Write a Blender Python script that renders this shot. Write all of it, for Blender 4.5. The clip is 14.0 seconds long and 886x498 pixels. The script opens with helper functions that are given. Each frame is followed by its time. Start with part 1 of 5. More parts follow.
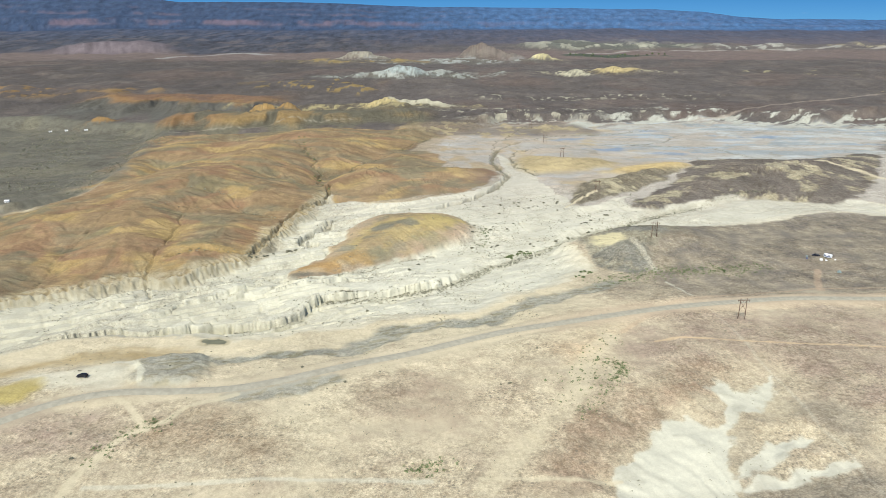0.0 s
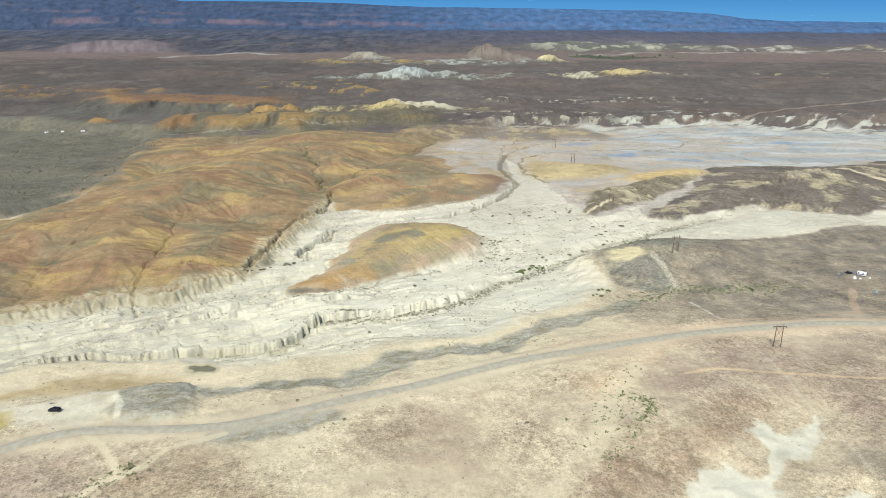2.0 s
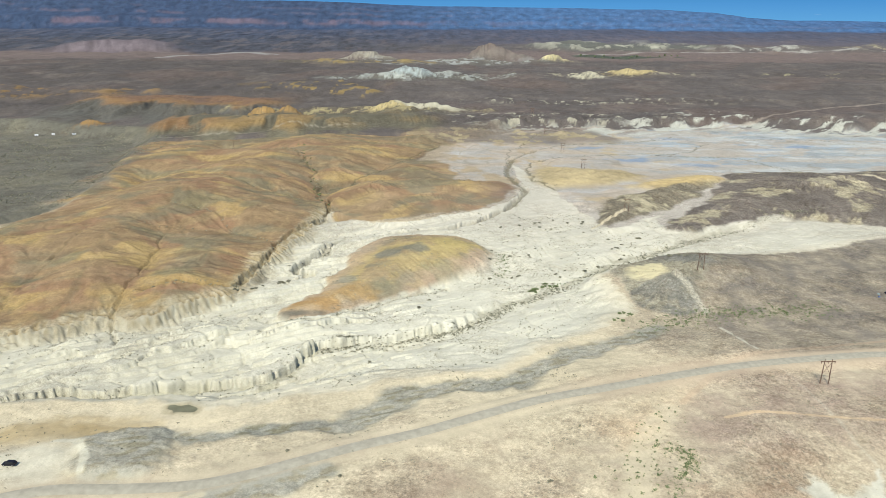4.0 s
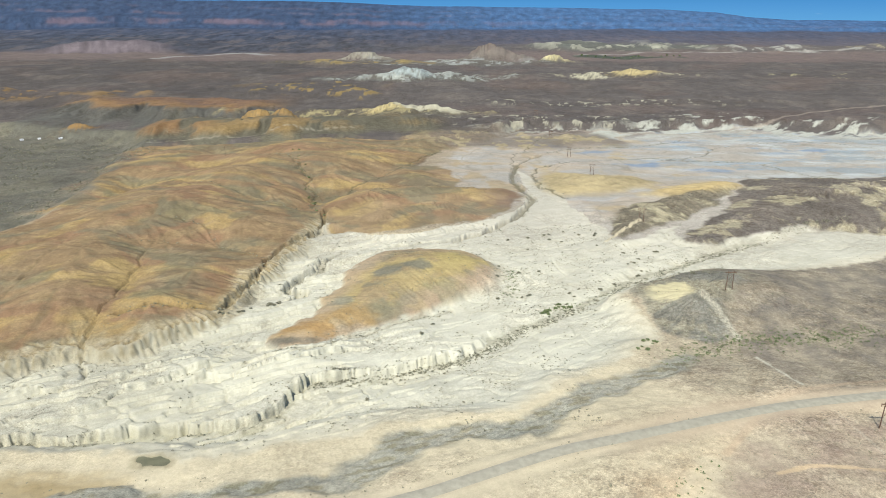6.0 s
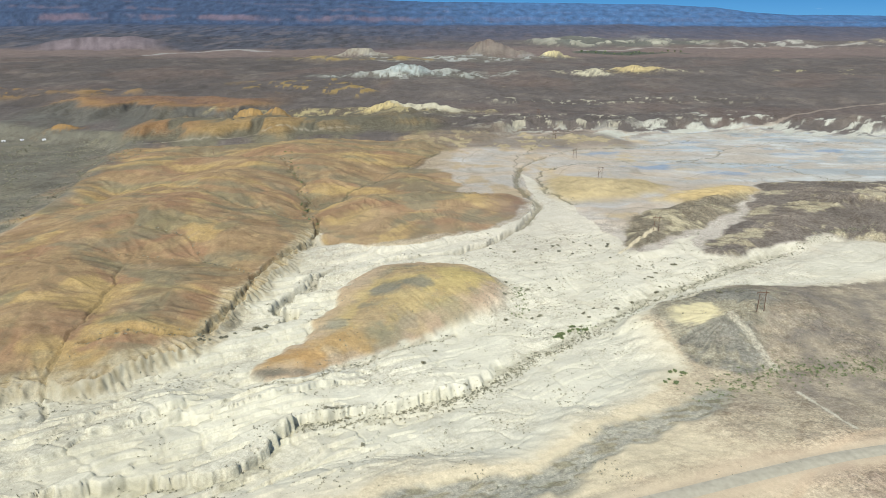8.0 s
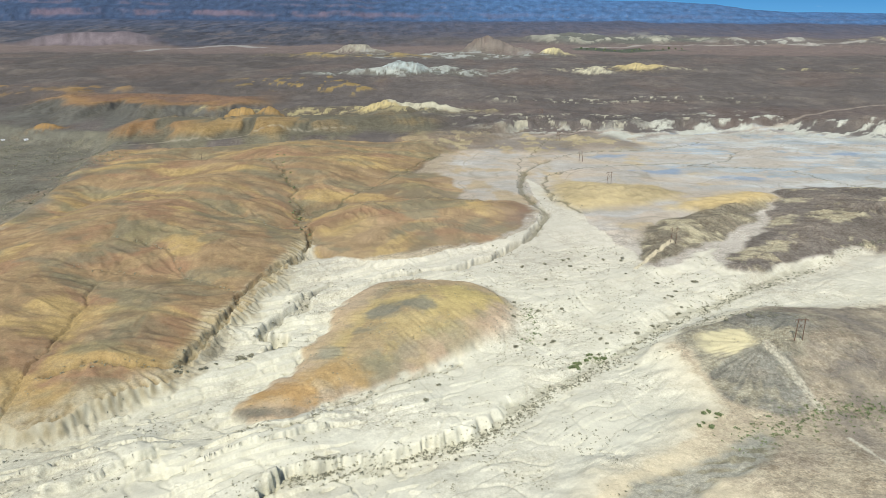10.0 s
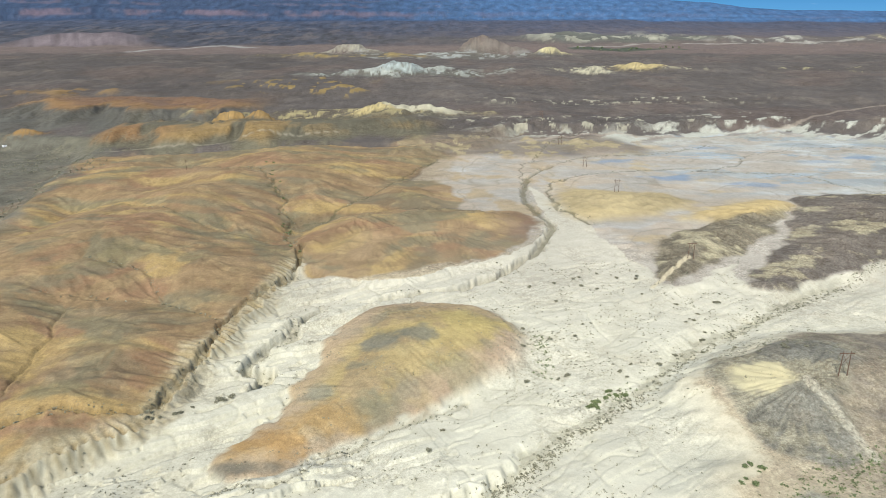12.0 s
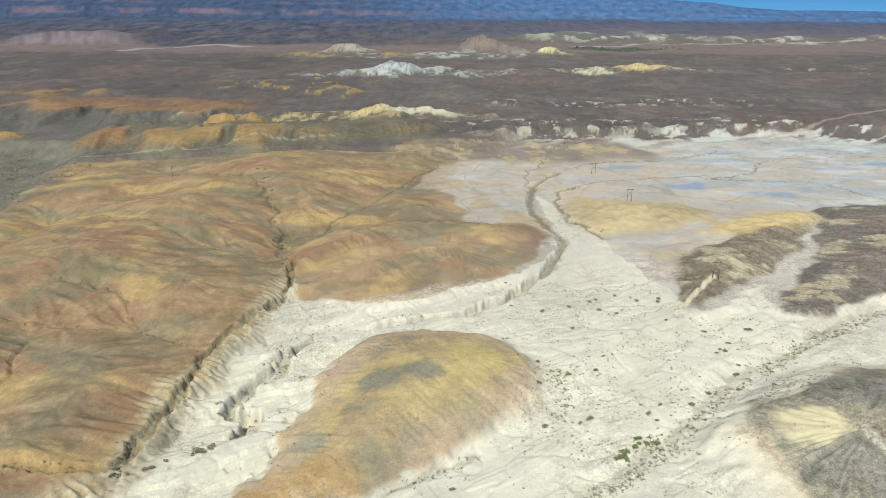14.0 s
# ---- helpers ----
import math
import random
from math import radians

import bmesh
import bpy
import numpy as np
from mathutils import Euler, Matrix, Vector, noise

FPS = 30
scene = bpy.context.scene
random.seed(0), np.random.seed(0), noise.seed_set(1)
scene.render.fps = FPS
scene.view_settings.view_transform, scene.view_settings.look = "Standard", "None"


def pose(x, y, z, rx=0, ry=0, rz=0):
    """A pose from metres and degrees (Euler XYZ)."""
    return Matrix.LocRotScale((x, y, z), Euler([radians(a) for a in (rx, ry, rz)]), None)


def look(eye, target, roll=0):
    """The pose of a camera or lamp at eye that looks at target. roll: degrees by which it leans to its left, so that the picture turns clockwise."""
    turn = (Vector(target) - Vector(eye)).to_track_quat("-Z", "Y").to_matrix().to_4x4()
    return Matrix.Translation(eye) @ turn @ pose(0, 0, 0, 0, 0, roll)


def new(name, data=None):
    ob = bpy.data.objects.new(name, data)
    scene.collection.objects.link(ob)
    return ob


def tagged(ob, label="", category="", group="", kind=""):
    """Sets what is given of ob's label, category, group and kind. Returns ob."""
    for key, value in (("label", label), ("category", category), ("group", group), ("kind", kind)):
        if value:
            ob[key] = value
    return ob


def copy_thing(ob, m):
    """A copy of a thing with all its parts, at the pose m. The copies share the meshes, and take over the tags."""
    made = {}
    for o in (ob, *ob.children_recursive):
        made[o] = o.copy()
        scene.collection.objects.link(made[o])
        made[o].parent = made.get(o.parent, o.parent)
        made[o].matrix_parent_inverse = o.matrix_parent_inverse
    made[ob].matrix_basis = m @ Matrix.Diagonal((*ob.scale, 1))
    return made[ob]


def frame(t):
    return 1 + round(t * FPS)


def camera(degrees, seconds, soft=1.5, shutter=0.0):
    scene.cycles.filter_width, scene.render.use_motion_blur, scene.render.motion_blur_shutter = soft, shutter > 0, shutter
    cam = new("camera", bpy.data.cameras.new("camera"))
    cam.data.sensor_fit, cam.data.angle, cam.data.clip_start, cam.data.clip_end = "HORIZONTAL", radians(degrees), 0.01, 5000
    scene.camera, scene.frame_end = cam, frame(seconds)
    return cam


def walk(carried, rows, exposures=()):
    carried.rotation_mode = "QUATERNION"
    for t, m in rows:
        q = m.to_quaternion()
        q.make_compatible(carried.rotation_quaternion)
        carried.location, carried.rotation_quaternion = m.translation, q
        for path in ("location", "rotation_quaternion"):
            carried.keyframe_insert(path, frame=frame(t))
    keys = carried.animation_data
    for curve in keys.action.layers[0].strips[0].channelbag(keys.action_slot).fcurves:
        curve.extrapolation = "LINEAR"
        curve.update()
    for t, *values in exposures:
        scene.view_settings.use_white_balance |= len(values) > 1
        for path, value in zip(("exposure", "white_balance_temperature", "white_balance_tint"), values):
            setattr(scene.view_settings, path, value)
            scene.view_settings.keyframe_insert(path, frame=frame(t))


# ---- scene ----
cam = camera(66.5, 14.0, 0.6)
PATH = [
    (0, (0.052, -0.027, 149.998), (0.092, 1.871, 149.371), -0.0),
    (0.5, (-0.632, 6.477, 149.848), (-0.593, 8.375, 149.22), 0.1),
    (1, (-1.304, 13.855, 149.908), (-1.269, 15.754, 149.281), 0.2),
    (1.5, (-1.855, 22.023, 149.865), (-1.823, 23.922, 149.239), 0.2),
    (2, (-2.425, 30.847, 149.757), (-2.394, 32.746, 149.131), 0.3),
    (2.5, (-3.068, 39.885, 149.972), (-3.039, 41.784, 149.345), 0.4),
    (3, (-3.676, 48.91, 150.171), (-3.648, 50.809, 149.543), 0.4),
    (5.5, (-7.437, 95.933, 148.612), (-7.407, 97.832, 147.984), 0.2),
    (6, (-7.933, 105.385, 148.418), (-7.902, 107.284, 147.791), 0.2),
    (6.5, (-8.481, 114.673, 148.273), (-8.449, 116.571, 147.644), 0.2),
    (7, (-9.028, 124.071, 148.301), (-8.994, 125.968, 147.669), 0.1),
    (7.5, (-9.71, 133.649, 148.482), (-9.673, 135.545, 147.848), 0.1),
    (8, (-10.29, 143.339, 148.432), (-10.252, 145.234, 147.794), 0.1),
    (10.5, (-14.091, 189.957, 148.478), (-14.039, 191.848, 147.83), 0.3),
    (11, (-14.689, 198.889, 148.662), (-14.632, 200.781, 148.014), 0.2),
    (11.5, (-15.188, 207.871, 148.828), (-15.129, 209.761, 148.179), 0.2),
    (12, (-15.915, 217.323, 148.842), (-15.852, 219.213, 148.192), 0.1),
    (12.5, (-16.79, 226.812, 148.874), (-16.725, 228.702, 148.223), 0.1),
    (13, (-17.699, 236.314, 148.897), (-17.63, 238.205, 148.247), 0.2),
    (13.5, (-18.69, 245.649, 148.887), (-18.618, 247.539, 148.237), 0.2),
    (14, (-19.58, 255.058, 148.55), (-19.506, 256.947, 147.898), 0.3),
]
walk(cam, [(t, look(eye, target, roll)) for t, eye, target, roll in PATH])

# ---- light ----
SUN_AZ, SUN_EL = radians(197), radians(51)          # clockwise from +y; the sun stands behind the flight and a little to its left
world = bpy.data.worlds.new("sky")
scene.world = world
world.use_nodes = True
wn = world.node_tree
sky = wn.nodes.new("ShaderNodeTexSky")
sky.sky_type, sky.sun_disc = "NISHITA", False
sky.sun_elevation, sky.sun_rotation = SUN_EL, SUN_AZ
sky.altitude, sky.air_density, sky.dust_density, sky.ozone_density = 1500, 1.0, 0.2, 3.0
wn.links.new(sky.outputs[0], wn.nodes["Background"].inputs[0])
wn.nodes["Background"].inputs[1].default_value = 0.10
sun = new("sun", bpy.data.lights.new("sun", "SUN"))
sun.data.energy, sun.data.angle, sun.data.color = 4.0, radians(0.53), (0.99, 0.953, 0.88)
SUNWAY = Vector((math.sin(SUN_AZ) * math.cos(SUN_EL), math.cos(SUN_AZ) * math.cos(SUN_EL), math.sin(SUN_EL)))
sun.matrix_world = look(tuple(SUNWAY * 900), (0, 0, 0))
scene.view_settings.exposure = 0.55

# ---- the plan: banks, channels, hills and tracks, in metres ----
ROAD = [(-180, 230), (-172, 239), (-157, 253), (-137, 261), (-113, 262), (-89, 264), (-71, 270), (-52, 279), (-32, 288), (-11, 296), (11, 306), (41, 319), (72, 328), (105, 338), (140, 348), (175, 355), (210, 360), (243, 359), (264, 357), (306, 354)]
SOUTH = [(-231, 299), (-213, 306), (-198, 318), (-180, 325), (-154, 325), (-127, 322), (-105, 318), (-86, 324), (-67, 332), (-43, 339), (-19, 346), (6, 349), (29, 353), (47, 373), (70, 386), (91, 405), (106, 414), (114, 434), (110, 458), (108, 479), (131, 493), (150, 502), (173, 518), (216, 522), (268, 534), (310, 550), (357, 564), (393, 552), (443, 532)]
NORTH = [(-277, 369), (-255, 377), (-239, 390), (-217, 401), (-195, 417), (-170, 418), (-155, 429), (-141, 445), (-127, 461), (-121, 497), (-119, 520), (-109, 549), (-102, 593), (-99, 631), (-87, 643), (-63, 613), (-31, 612), (1, 629), (23, 640), (51, 656), (71, 689), (88, 761), (87, 850)]
NORTH2 = [(129, 620), (134, 597), (163, 608), (193, 631), (186, 605), (201, 594), (238, 608), (277, 626), (301, 635), (328, 635), (357, 630), (406, 614)]
TERRACE_A = [(-126, 383), (-121, 388), (-105, 393), (-88, 400), (-74, 407), (-54, 417)]
TERRACE_B = [(-170, 360), (-160, 363), (-152, 370), (-148, 378), (-138, 384), (-124, 392)]
TERRACE_C = [(-205, 372), (-190, 376), (-176, 384), (-160, 390), (-146, 398), (-128, 404)]
THALWEG = [(-193, 340), (-180, 347), (-157, 346), (-140, 348), (-129, 352), (-114, 356), (-91, 355), (-80, 366), (-75, 378), (-72, 387), (-66, 393), (-47, 400), (-21, 408), (4, 419), (23, 434), (43, 455), (73, 478), (127, 528), (183, 567), (238, 598), (292, 635), (336, 645)]
GULLY_N = [(-184, 448), (-167, 457), (-148, 459), (-131, 464), (-128, 479), (-123, 500), (-122, 525), (-121, 551), (-112, 581), (-100, 612), (-97, 648), (-108, 678), (-117, 701), (-116, 728), (-126, 749), (-134, 781), (-147, 808), (-162, 847), (-200, 885), (-268, 931)]
GULLY_M = [(-89, 492), (-91, 508), (-101, 510), (-96, 525), (-86, 540), (-87, 551), (-76, 566), (-61, 575), (-47, 583), (-14, 593), (19, 608), (59, 653), (78, 694), (84, 724), (76, 770), (76, 800), (82, 842), (95, 885), (127, 934)]
GULLY_E = [(117, 712), (106, 742), (99, 772), (105, 840), (124, 864), (157, 890), (211, 903), (272, 912)]
TRIB = [(-112, 721), (-94, 734), (-74, 780), (-44, 835), (-19, 914), (5, 954)]
ISLAND = [(-97, 434), (-84, 423), (-67, 425), (-55, 439), (-29, 457), (3, 480), (32, 507), (43, 528), (33, 556), (14, 575), (-10, 575), (-38, 569), (-57, 551), (-68, 519), (-76, 478), (-90, 451)]
CONE = [(110, 489), (113, 464), (113, 442), (119, 429), (146, 423), (160, 456), (188, 498), (169, 512), (145, 506)]
GREY3A = [(129, 623), (132, 605), (160, 613), (190, 636), (235, 679), (292, 752), (286, 764), (247, 752), (200, 709), (161, 679)]
GREY3B = [(185, 602), (199, 588), (234, 602), (276, 624), (324, 628), (406, 615), (564, 826), (468, 803), (385, 803), (318, 798), (285, 737), (239, 666)]
OCHRE2 = [(-105, 663), (-81, 621), (-37, 618), (-2, 637), (31, 645), (57, 671), (71, 709), (66, 753), (11, 758), (-44, 753), (-75, 742), (-100, 727)]
OCHRE2B = [(-96, 738), (-44, 761), (6, 761), (21, 793), (1, 856), (-49, 856), (-82, 813)]
OCHRE3 = [(95, 786), (106, 732), (135, 721), (176, 736), (219, 768), (208, 807), (158, 822), (115, 822)]
OCHRE4 = [(188, 721), (235, 720), (292, 755), (294, 785), (250, 775)]
FLATS = [(1, 837), (27, 756), (65, 721), (88, 721), (148, 652), (223, 732), (311, 785), (416, 785), (532, 785), (817, 1163), (672, 1120), (575, 1143), (505, 1180), (372, 1160), (236, 1142), (109, 1159), (76, 1074), (17, 980)]
OCHRE_L = [(-279, 355), (-249, 369), (-211, 390), (-165, 407), (-125, 446), (-116, 497), (-99, 576), (-97, 618), (-88, 653), (-35, 705), (69, 732), (19, 760), (-10, 790), (-30, 840), (-7, 923), (19, 994), (22, 1055), (-32, 1045), (-143, 1035), (-204, 1022), (-250, 1007), (-289, 991), (-345, 983), (-386, 960), (-386, 880), (-358, 774), (-339, 659), (-345, 617), (-372, 577), (-416, 555)]
VALLEY_L = [(-439, 587), (-391, 606), (-360, 644), (-355, 690), (-369, 805), (-402, 924), (-407, 998), (-468, 1054), (-708, 1140), (-806, 1123)]
STREAK = [(-111, 288), (-84, 293), (-66, 299), (-45, 307), (-35, 318), (-18, 329), (9, 333), (31, 337), (55, 360), (81, 376), (112, 389), (121, 396), (113, 386), (80, 367), (51, 348), (33, 328), (12, 324), (-12, 322), (-29, 310), (-45, 300), (-76, 294), (-97, 290)]
OCHRE_S = [(-221, 279), (-197, 281), (-186, 289), (-157, 295), (-144, 299), (-120, 305), (-122, 310), (-148, 312), (-173, 310), (-192, 300), (-204, 292), (-225, 285)]
LOOPHILL = [(-138, 294), (-126, 299), (-113, 297), (-110, 277), (-116, 269), (-126, 272)]
SAND1 = [(-187, 276), (-170, 278), (-157, 289), (-146, 290), (-136, 280), (-140, 267), (-162, 263)]
YELLOW1 = [(-194, 252), (-178, 250), (-169, 253), (-167, 263), (-174, 271), (-187, 263), (-198, 259)]
SAND2 = [(-87, 257), (-64, 261), (-51, 273), (-32, 283), (0, 310), (12, 330), (30, 326), (61, 336), (74, 340), (104, 335), (96, 314), (38, 296), (-16, 280), (-36, 270), (-40, 260), (-46, 238), (-61, 227), (-72, 243)]
BADSE = [(65, 197), (71, 213), (92, 233), (104, 244), (111, 235), (119, 237), (125, 250), (126, 266), (136, 260), (159, 278), (144, 256), (138, 246), (129, 246), (118, 223), (110, 205), (103, 176), (79, 170)]
BADSE2 = [(110, 200), (124, 215), (135, 224), (148, 223), (137, 218), (121, 207)]
BADSE3 = [(110, 196), (127, 200), (152, 207), (158, 206), (150, 203), (125, 195), (113, 194)]
MAUVE1 = [(95, 308), (111, 328), (152, 338), (258, 345), (260, 250), (173, 242), (165, 282), (114, 275), (92, 273)]
MAUVE2 = [(53, 228), (83, 258), (128, 277), (151, 282), (126, 267), (100, 244), (72, 224), (58, 197), (27, 190), (47, 213)]
MAUVE3 = [(-190, 236), (-157, 251), (-134, 253), (-123, 240), (-121, 220), (-135, 217), (-170, 213)]
MAUVE4 = [(-100, 216), (-104, 237), (-93, 251), (-73, 247), (-60, 227), (-61, 214), (-74, 209)]
MAUVE5 = [(-29, 246), (-28, 273), (0, 280), (21, 254), (26, 229), (8, 221), (-16, 229)]
DUST = [(-58, 226), (-54, 256), (-36, 270), (-34, 230), (-38, 202), (-50, 202)]
PINKSOIL = [(62, 279), (69, 315), (101, 335), (112, 330), (97, 308), (79, 284)]
GREYSE = [(128, 228), (115, 212), (114, 202), (132, 201), (169, 214), (175, 240), (150, 250), (165, 190), (105, 180)]
ROUTE1 = [(-125, 189), (-125, 202), (-123, 213), (-118, 228), (-107, 237), (-101, 248), (-84, 259)]
ROUTE2 = [(-136, 258), (-127, 251), (-118, 240), (-111, 231)]
ROUTE3 = [(-151, 293), (-143, 293), (-133, 280), (-130, 271)]
ROUTE4 = [(156, 345), (157, 320), (157, 294), (158, 271), (157, 251), (155, 232), (157, 215), (154, 189)]
ROUTE5 = [(112, 302), (130, 306), (158, 303), (180, 301), (207, 299), (240, 294)]
ROUTE6 = [(152, 403), (155, 367)]
ROUTE7 = [(99, 314), (134, 350), (167, 367), (193, 373), (237, 384), (281, 383)]
ROUTE8 = [(263, 425), (248, 398), (239, 379)]
SCAR = [(-119, 197), (-90, 197), (-61, 198), (-32, 198), (0, 197)]
SCAR2 = [(17, 198), (47, 198), (67, 199)]
SANDWAY = [(19, 192), (33, 214), (56, 244), (65, 263), (74, 284), (91, 308)]
TRACK9 = [(484, 694), (470, 718), (455, 746), (447, 766)]
TRACK10 = [(125, 596), (144, 616), (162, 636)]
POND = [(-120, 323), (-115, 326), (-107, 325), (-107, 320), (-116, 319)]
UPTRACK = [(99, 1070), (224, 1122), (358, 1103), (532, 1185), (693, 1303), (935, 1393)]
HIGHWAY = [(595, 3033), (1018, 3202), (1566, 3253), (2228, 3373)]
SILTLINE = [(-1083, 2723), (-971, 2910), (-828, 3067), (-668, 3008)]
GREYBAND = [(-88, 258), (-76, 261), (-60, 267), (-48, 274), (-44, 273), (-50, 268), (-64, 261), (-78, 256)]
CREEK_L1 = [(-230, 573), (-207, 572), (-186, 569), (-162, 571), (-142, 561), (-122, 549)]
CREEK_L2 = [(-223, 615), (-185, 604), (-164, 575)]
CREEK_L3 = [(-301, 765), (-258, 753), (-215, 729), (-178, 700), (-147, 686), (-120, 678)]
CREEK_F = [(266, 899), (318, 888), (369, 880), (392, 816), (420, 790)]
CREEK_F2 = [(127, 934), (172, 976), (237, 984), (284, 1005), (340, 1045)]
CREEK_F3 = [(266, 899), (323, 923), (356, 973), (407, 1004), (476, 1030), (560, 1015)]
CREEK_F4 = [(82, 842), (90, 922), (117, 976), (147, 1069), (200, 1130)]
CREEK_T = [(-111, 734), (-79, 745), (-37, 751), (20, 753), (60, 745)]
VALE3 = [(-250, 406), (-259, 452), (-259, 493), (-263, 555)]
VALE4 = [(-176, 394), (-182, 412), (-190, 430), (-194, 470), (-200, 520), (-210, 558)]
VALE5 = [(-330, 700), (-311, 715), (-304, 731), (-303, 757), (-303, 778), (-275, 815), (-189, 810)]
PALELINE = [(-404, 993), (-367, 1005), (-335, 1017), (-279, 1020), (-243, 1046), (-205, 1057), (-169, 1079), (-117, 1102)]
CRESTLINE = [(-366, 1120), (-343, 1134), (-296, 1120), (-243, 1107), (-211, 1119), (-193, 1160)]
ISLEDGE = [(-88, 414), (-66, 420), (-52, 439), (-23, 459), (3, 477)]
WASH = SOUTH + NORTH2[::-1] + NORTH[::-1]
CAR, CAMP, CAMP2 = (-157, 275), (281, 450), (275, 420)
PYLONS = [(168, 331), (164, 468), (162, 633), (161, 808), (159, 923), (158, 1054), (157, 1190)]

# ---- smooth random fields ----
TABLE = np.random.default_rng(7).permutation(256).astype(np.int32)
TABLE = np.concatenate([TABLE, TABLE])
ANGLE = np.random.default_rng(8).uniform(0, 2 * np.pi, 256).astype(np.float32)
GX, GY = np.cos(ANGLE), np.sin(ANGLE)


HASH = TABLE[(TABLE[:256][:, None] + np.arange(256)[None, :])]
HX, HY = GX[HASH].ravel(), GY[HASH].ravel()


def perlin(x, y, seed=0):
    x, y = x + seed * 17.31, y - seed * 9.77
    fx, fy = np.floor(x), np.floor(y)
    ix, iy = fx.astype(np.int32) & 255, fy.astype(np.int32) & 255
    x, y = (x - fx).astype(np.float32), (y - fy).astype(np.float32)
    u, v = x * x * x * (x * (x * 6 - 15) + 10), y * y * y * (y * (y * 6 - 15) + 10)
    jx, jy = (ix + 1) & 255, (iy + 1) & 255
    ix, jx = ix << 8, jx << 8

    def corner(k, a, b):
        return HX.take(k) * (x - a) + HY.take(k) * (y - b)

    c = corner(ix + iy, 0, 0)
    low = c + u * (corner(jx + iy, 1, 0) - c)
    c = corner(ix + jy, 0, 1)
    high = c + u * (corner(jx + jy, 1, 1) - c)
    return (low + v * (high - low)) * 1.45


def gullies(x, y, sx, sy, size, seed=0):
    """Rills that run down the slope (sx, sy): 1 on the ribs, -1 in the rills, about size apart."""
    n = np.hypot(sx, sy) + 1e-6
    px, py = -sy / n, sx / n
    cell = size * 1.5
    x, y = (x / cell + seed * 3.7).astype(np.float32), (y / cell - seed * 2.3).astype(np.float32)
    fx, fy = np.floor(x), np.floor(y)
    total, weight = 0, 1e-6
    for i in (-1, 0, 1):
        for j in (-1, 0, 1):
            k = (((fx.astype(np.int32) + i) & 255) << 8) + ((fy.astype(np.int32) + j) & 255)
            vx, vy = x - fx - i - 0.5 - 0.45 * HX.take(k), y - fy - j - 0.5 - 0.45 * HY.take(k)
            w = np.exp(-2.2 * (vx * vx + vy * vy))
            total = total + w * np.cos((vx * px + vy * py) * (2 * np.pi * 1.5))
            weight = weight + w
    return (total / weight).astype(np.float32)


def fbm(x, y, size, octaves=4, seed=0, gain=0.5):
    out, amp, k = 0, 1.0, 1.0 / size
    for n in range(octaves):
        out = out + amp * perlin(x * k, y * k, seed + n * 3)
        amp, k = amp * gain, k * 2.03
    return out


def ridged(x, y, size, octaves=3, seed=0):
    out, amp, k, total = 0, 1.0, 1.0 / size, 0
    for n in range(octaves):
        out = out + amp * (1 - 2 * np.abs(perlin(x * k, y * k, seed + n * 5)))
        total, amp, k = total + amp, amp * 0.5, k * 2.1
    return out / total


def step(a, b, v):
    t = np.clip((v - a) / (b - a), 0, 1)
    return t * t * (3 - 2 * t)


def curved(points, cuts=4, closed=False):
    """A rounded line through the points."""
    p = np.array(points, float)
    p = np.vstack([p[-1:], p, p[:2]]) if closed else np.vstack([2 * p[:1] - p[1:2], p, 2 * p[-1:] - p[-2:-1]])
    out = []
    for a, b, c, d in zip(p, p[1:], p[2:], p[3:]):
        for n in range(cuts):
            t = n / cuts
            out.append(0.5 * (2 * b + (c - a) * t + (2 * a - 5 * b + 4 * c - d) * t * t + (3 * b - a - 3 * c + d) * t ** 3))
    return np.array(out if closed else out + [p[-2]])


def line_field(x, y, points, reach, closed=False):
    """Distance to a line, up to reach; the side (+1: left of its run) and the way along it."""
    p = np.array(points, float)
    far = np.full(x.shape, reach, np.float32)
    side, along = np.zeros(x.shape, np.float32), np.zeros(x.shape, np.float32)
    low, top = p.min(0) - reach, p.max(0) + reach
    box = np.nonzero((x > low[0]) & (x < top[0]) & (y > low[1]) & (y < top[1]))
    bx, by = x[box], y[box]
    bf, bs, ba = far[box], side[box], along[box]
    run = 0.0
    for a, b in zip(p, np.roll(p, -1, 0) if closed else p[1:]):
        span = float(np.hypot(*(b - a))) + 1e-6
        k = np.nonzero((np.abs(bx - (a[0] + b[0]) / 2) < abs(a[0] - b[0]) / 2 + reach) & (np.abs(by - (a[1] + b[1]) / 2) < abs(a[1] - b[1]) / 2 + reach))[0]
        px, py = bx[k] - a[0], by[k] - a[1]
        ux, uy = (b - a) / span
        t = np.clip(px * ux + py * uy, 0, span)
        d = np.hypot(px - t * ux, py - t * uy)
        near = d < bf[k]
        k = k[near]
        bf[k], bs[k], ba[k] = d[near], np.sign(ux * py - uy * px)[near], run + t[near]
        run += span
    far[box], side[box], along[box] = bf, bs, ba
    return far, side, along


def inside(x, y, points):
    p = np.array(points, float)
    odd = np.zeros(x.shape, bool)
    box = np.nonzero((x > p[:, 0].min()) & (x < p[:, 0].max()) & (y > p[:, 1].min()) & (y < p[:, 1].max()))
    bx, by, hit = x[box], y[box], odd[box]
    for a, b in zip(p, np.roll(p, -1, 0)):
        if a[1] != b[1]:
            k = np.nonzero((a[1] > by) != (b[1] > by))
            hit[k] ^= bx[k] < (b[0] - a[0]) * (by[k] - a[1]) / (b[1] - a[1]) + a[0]
    odd[box] = hit
    return odd


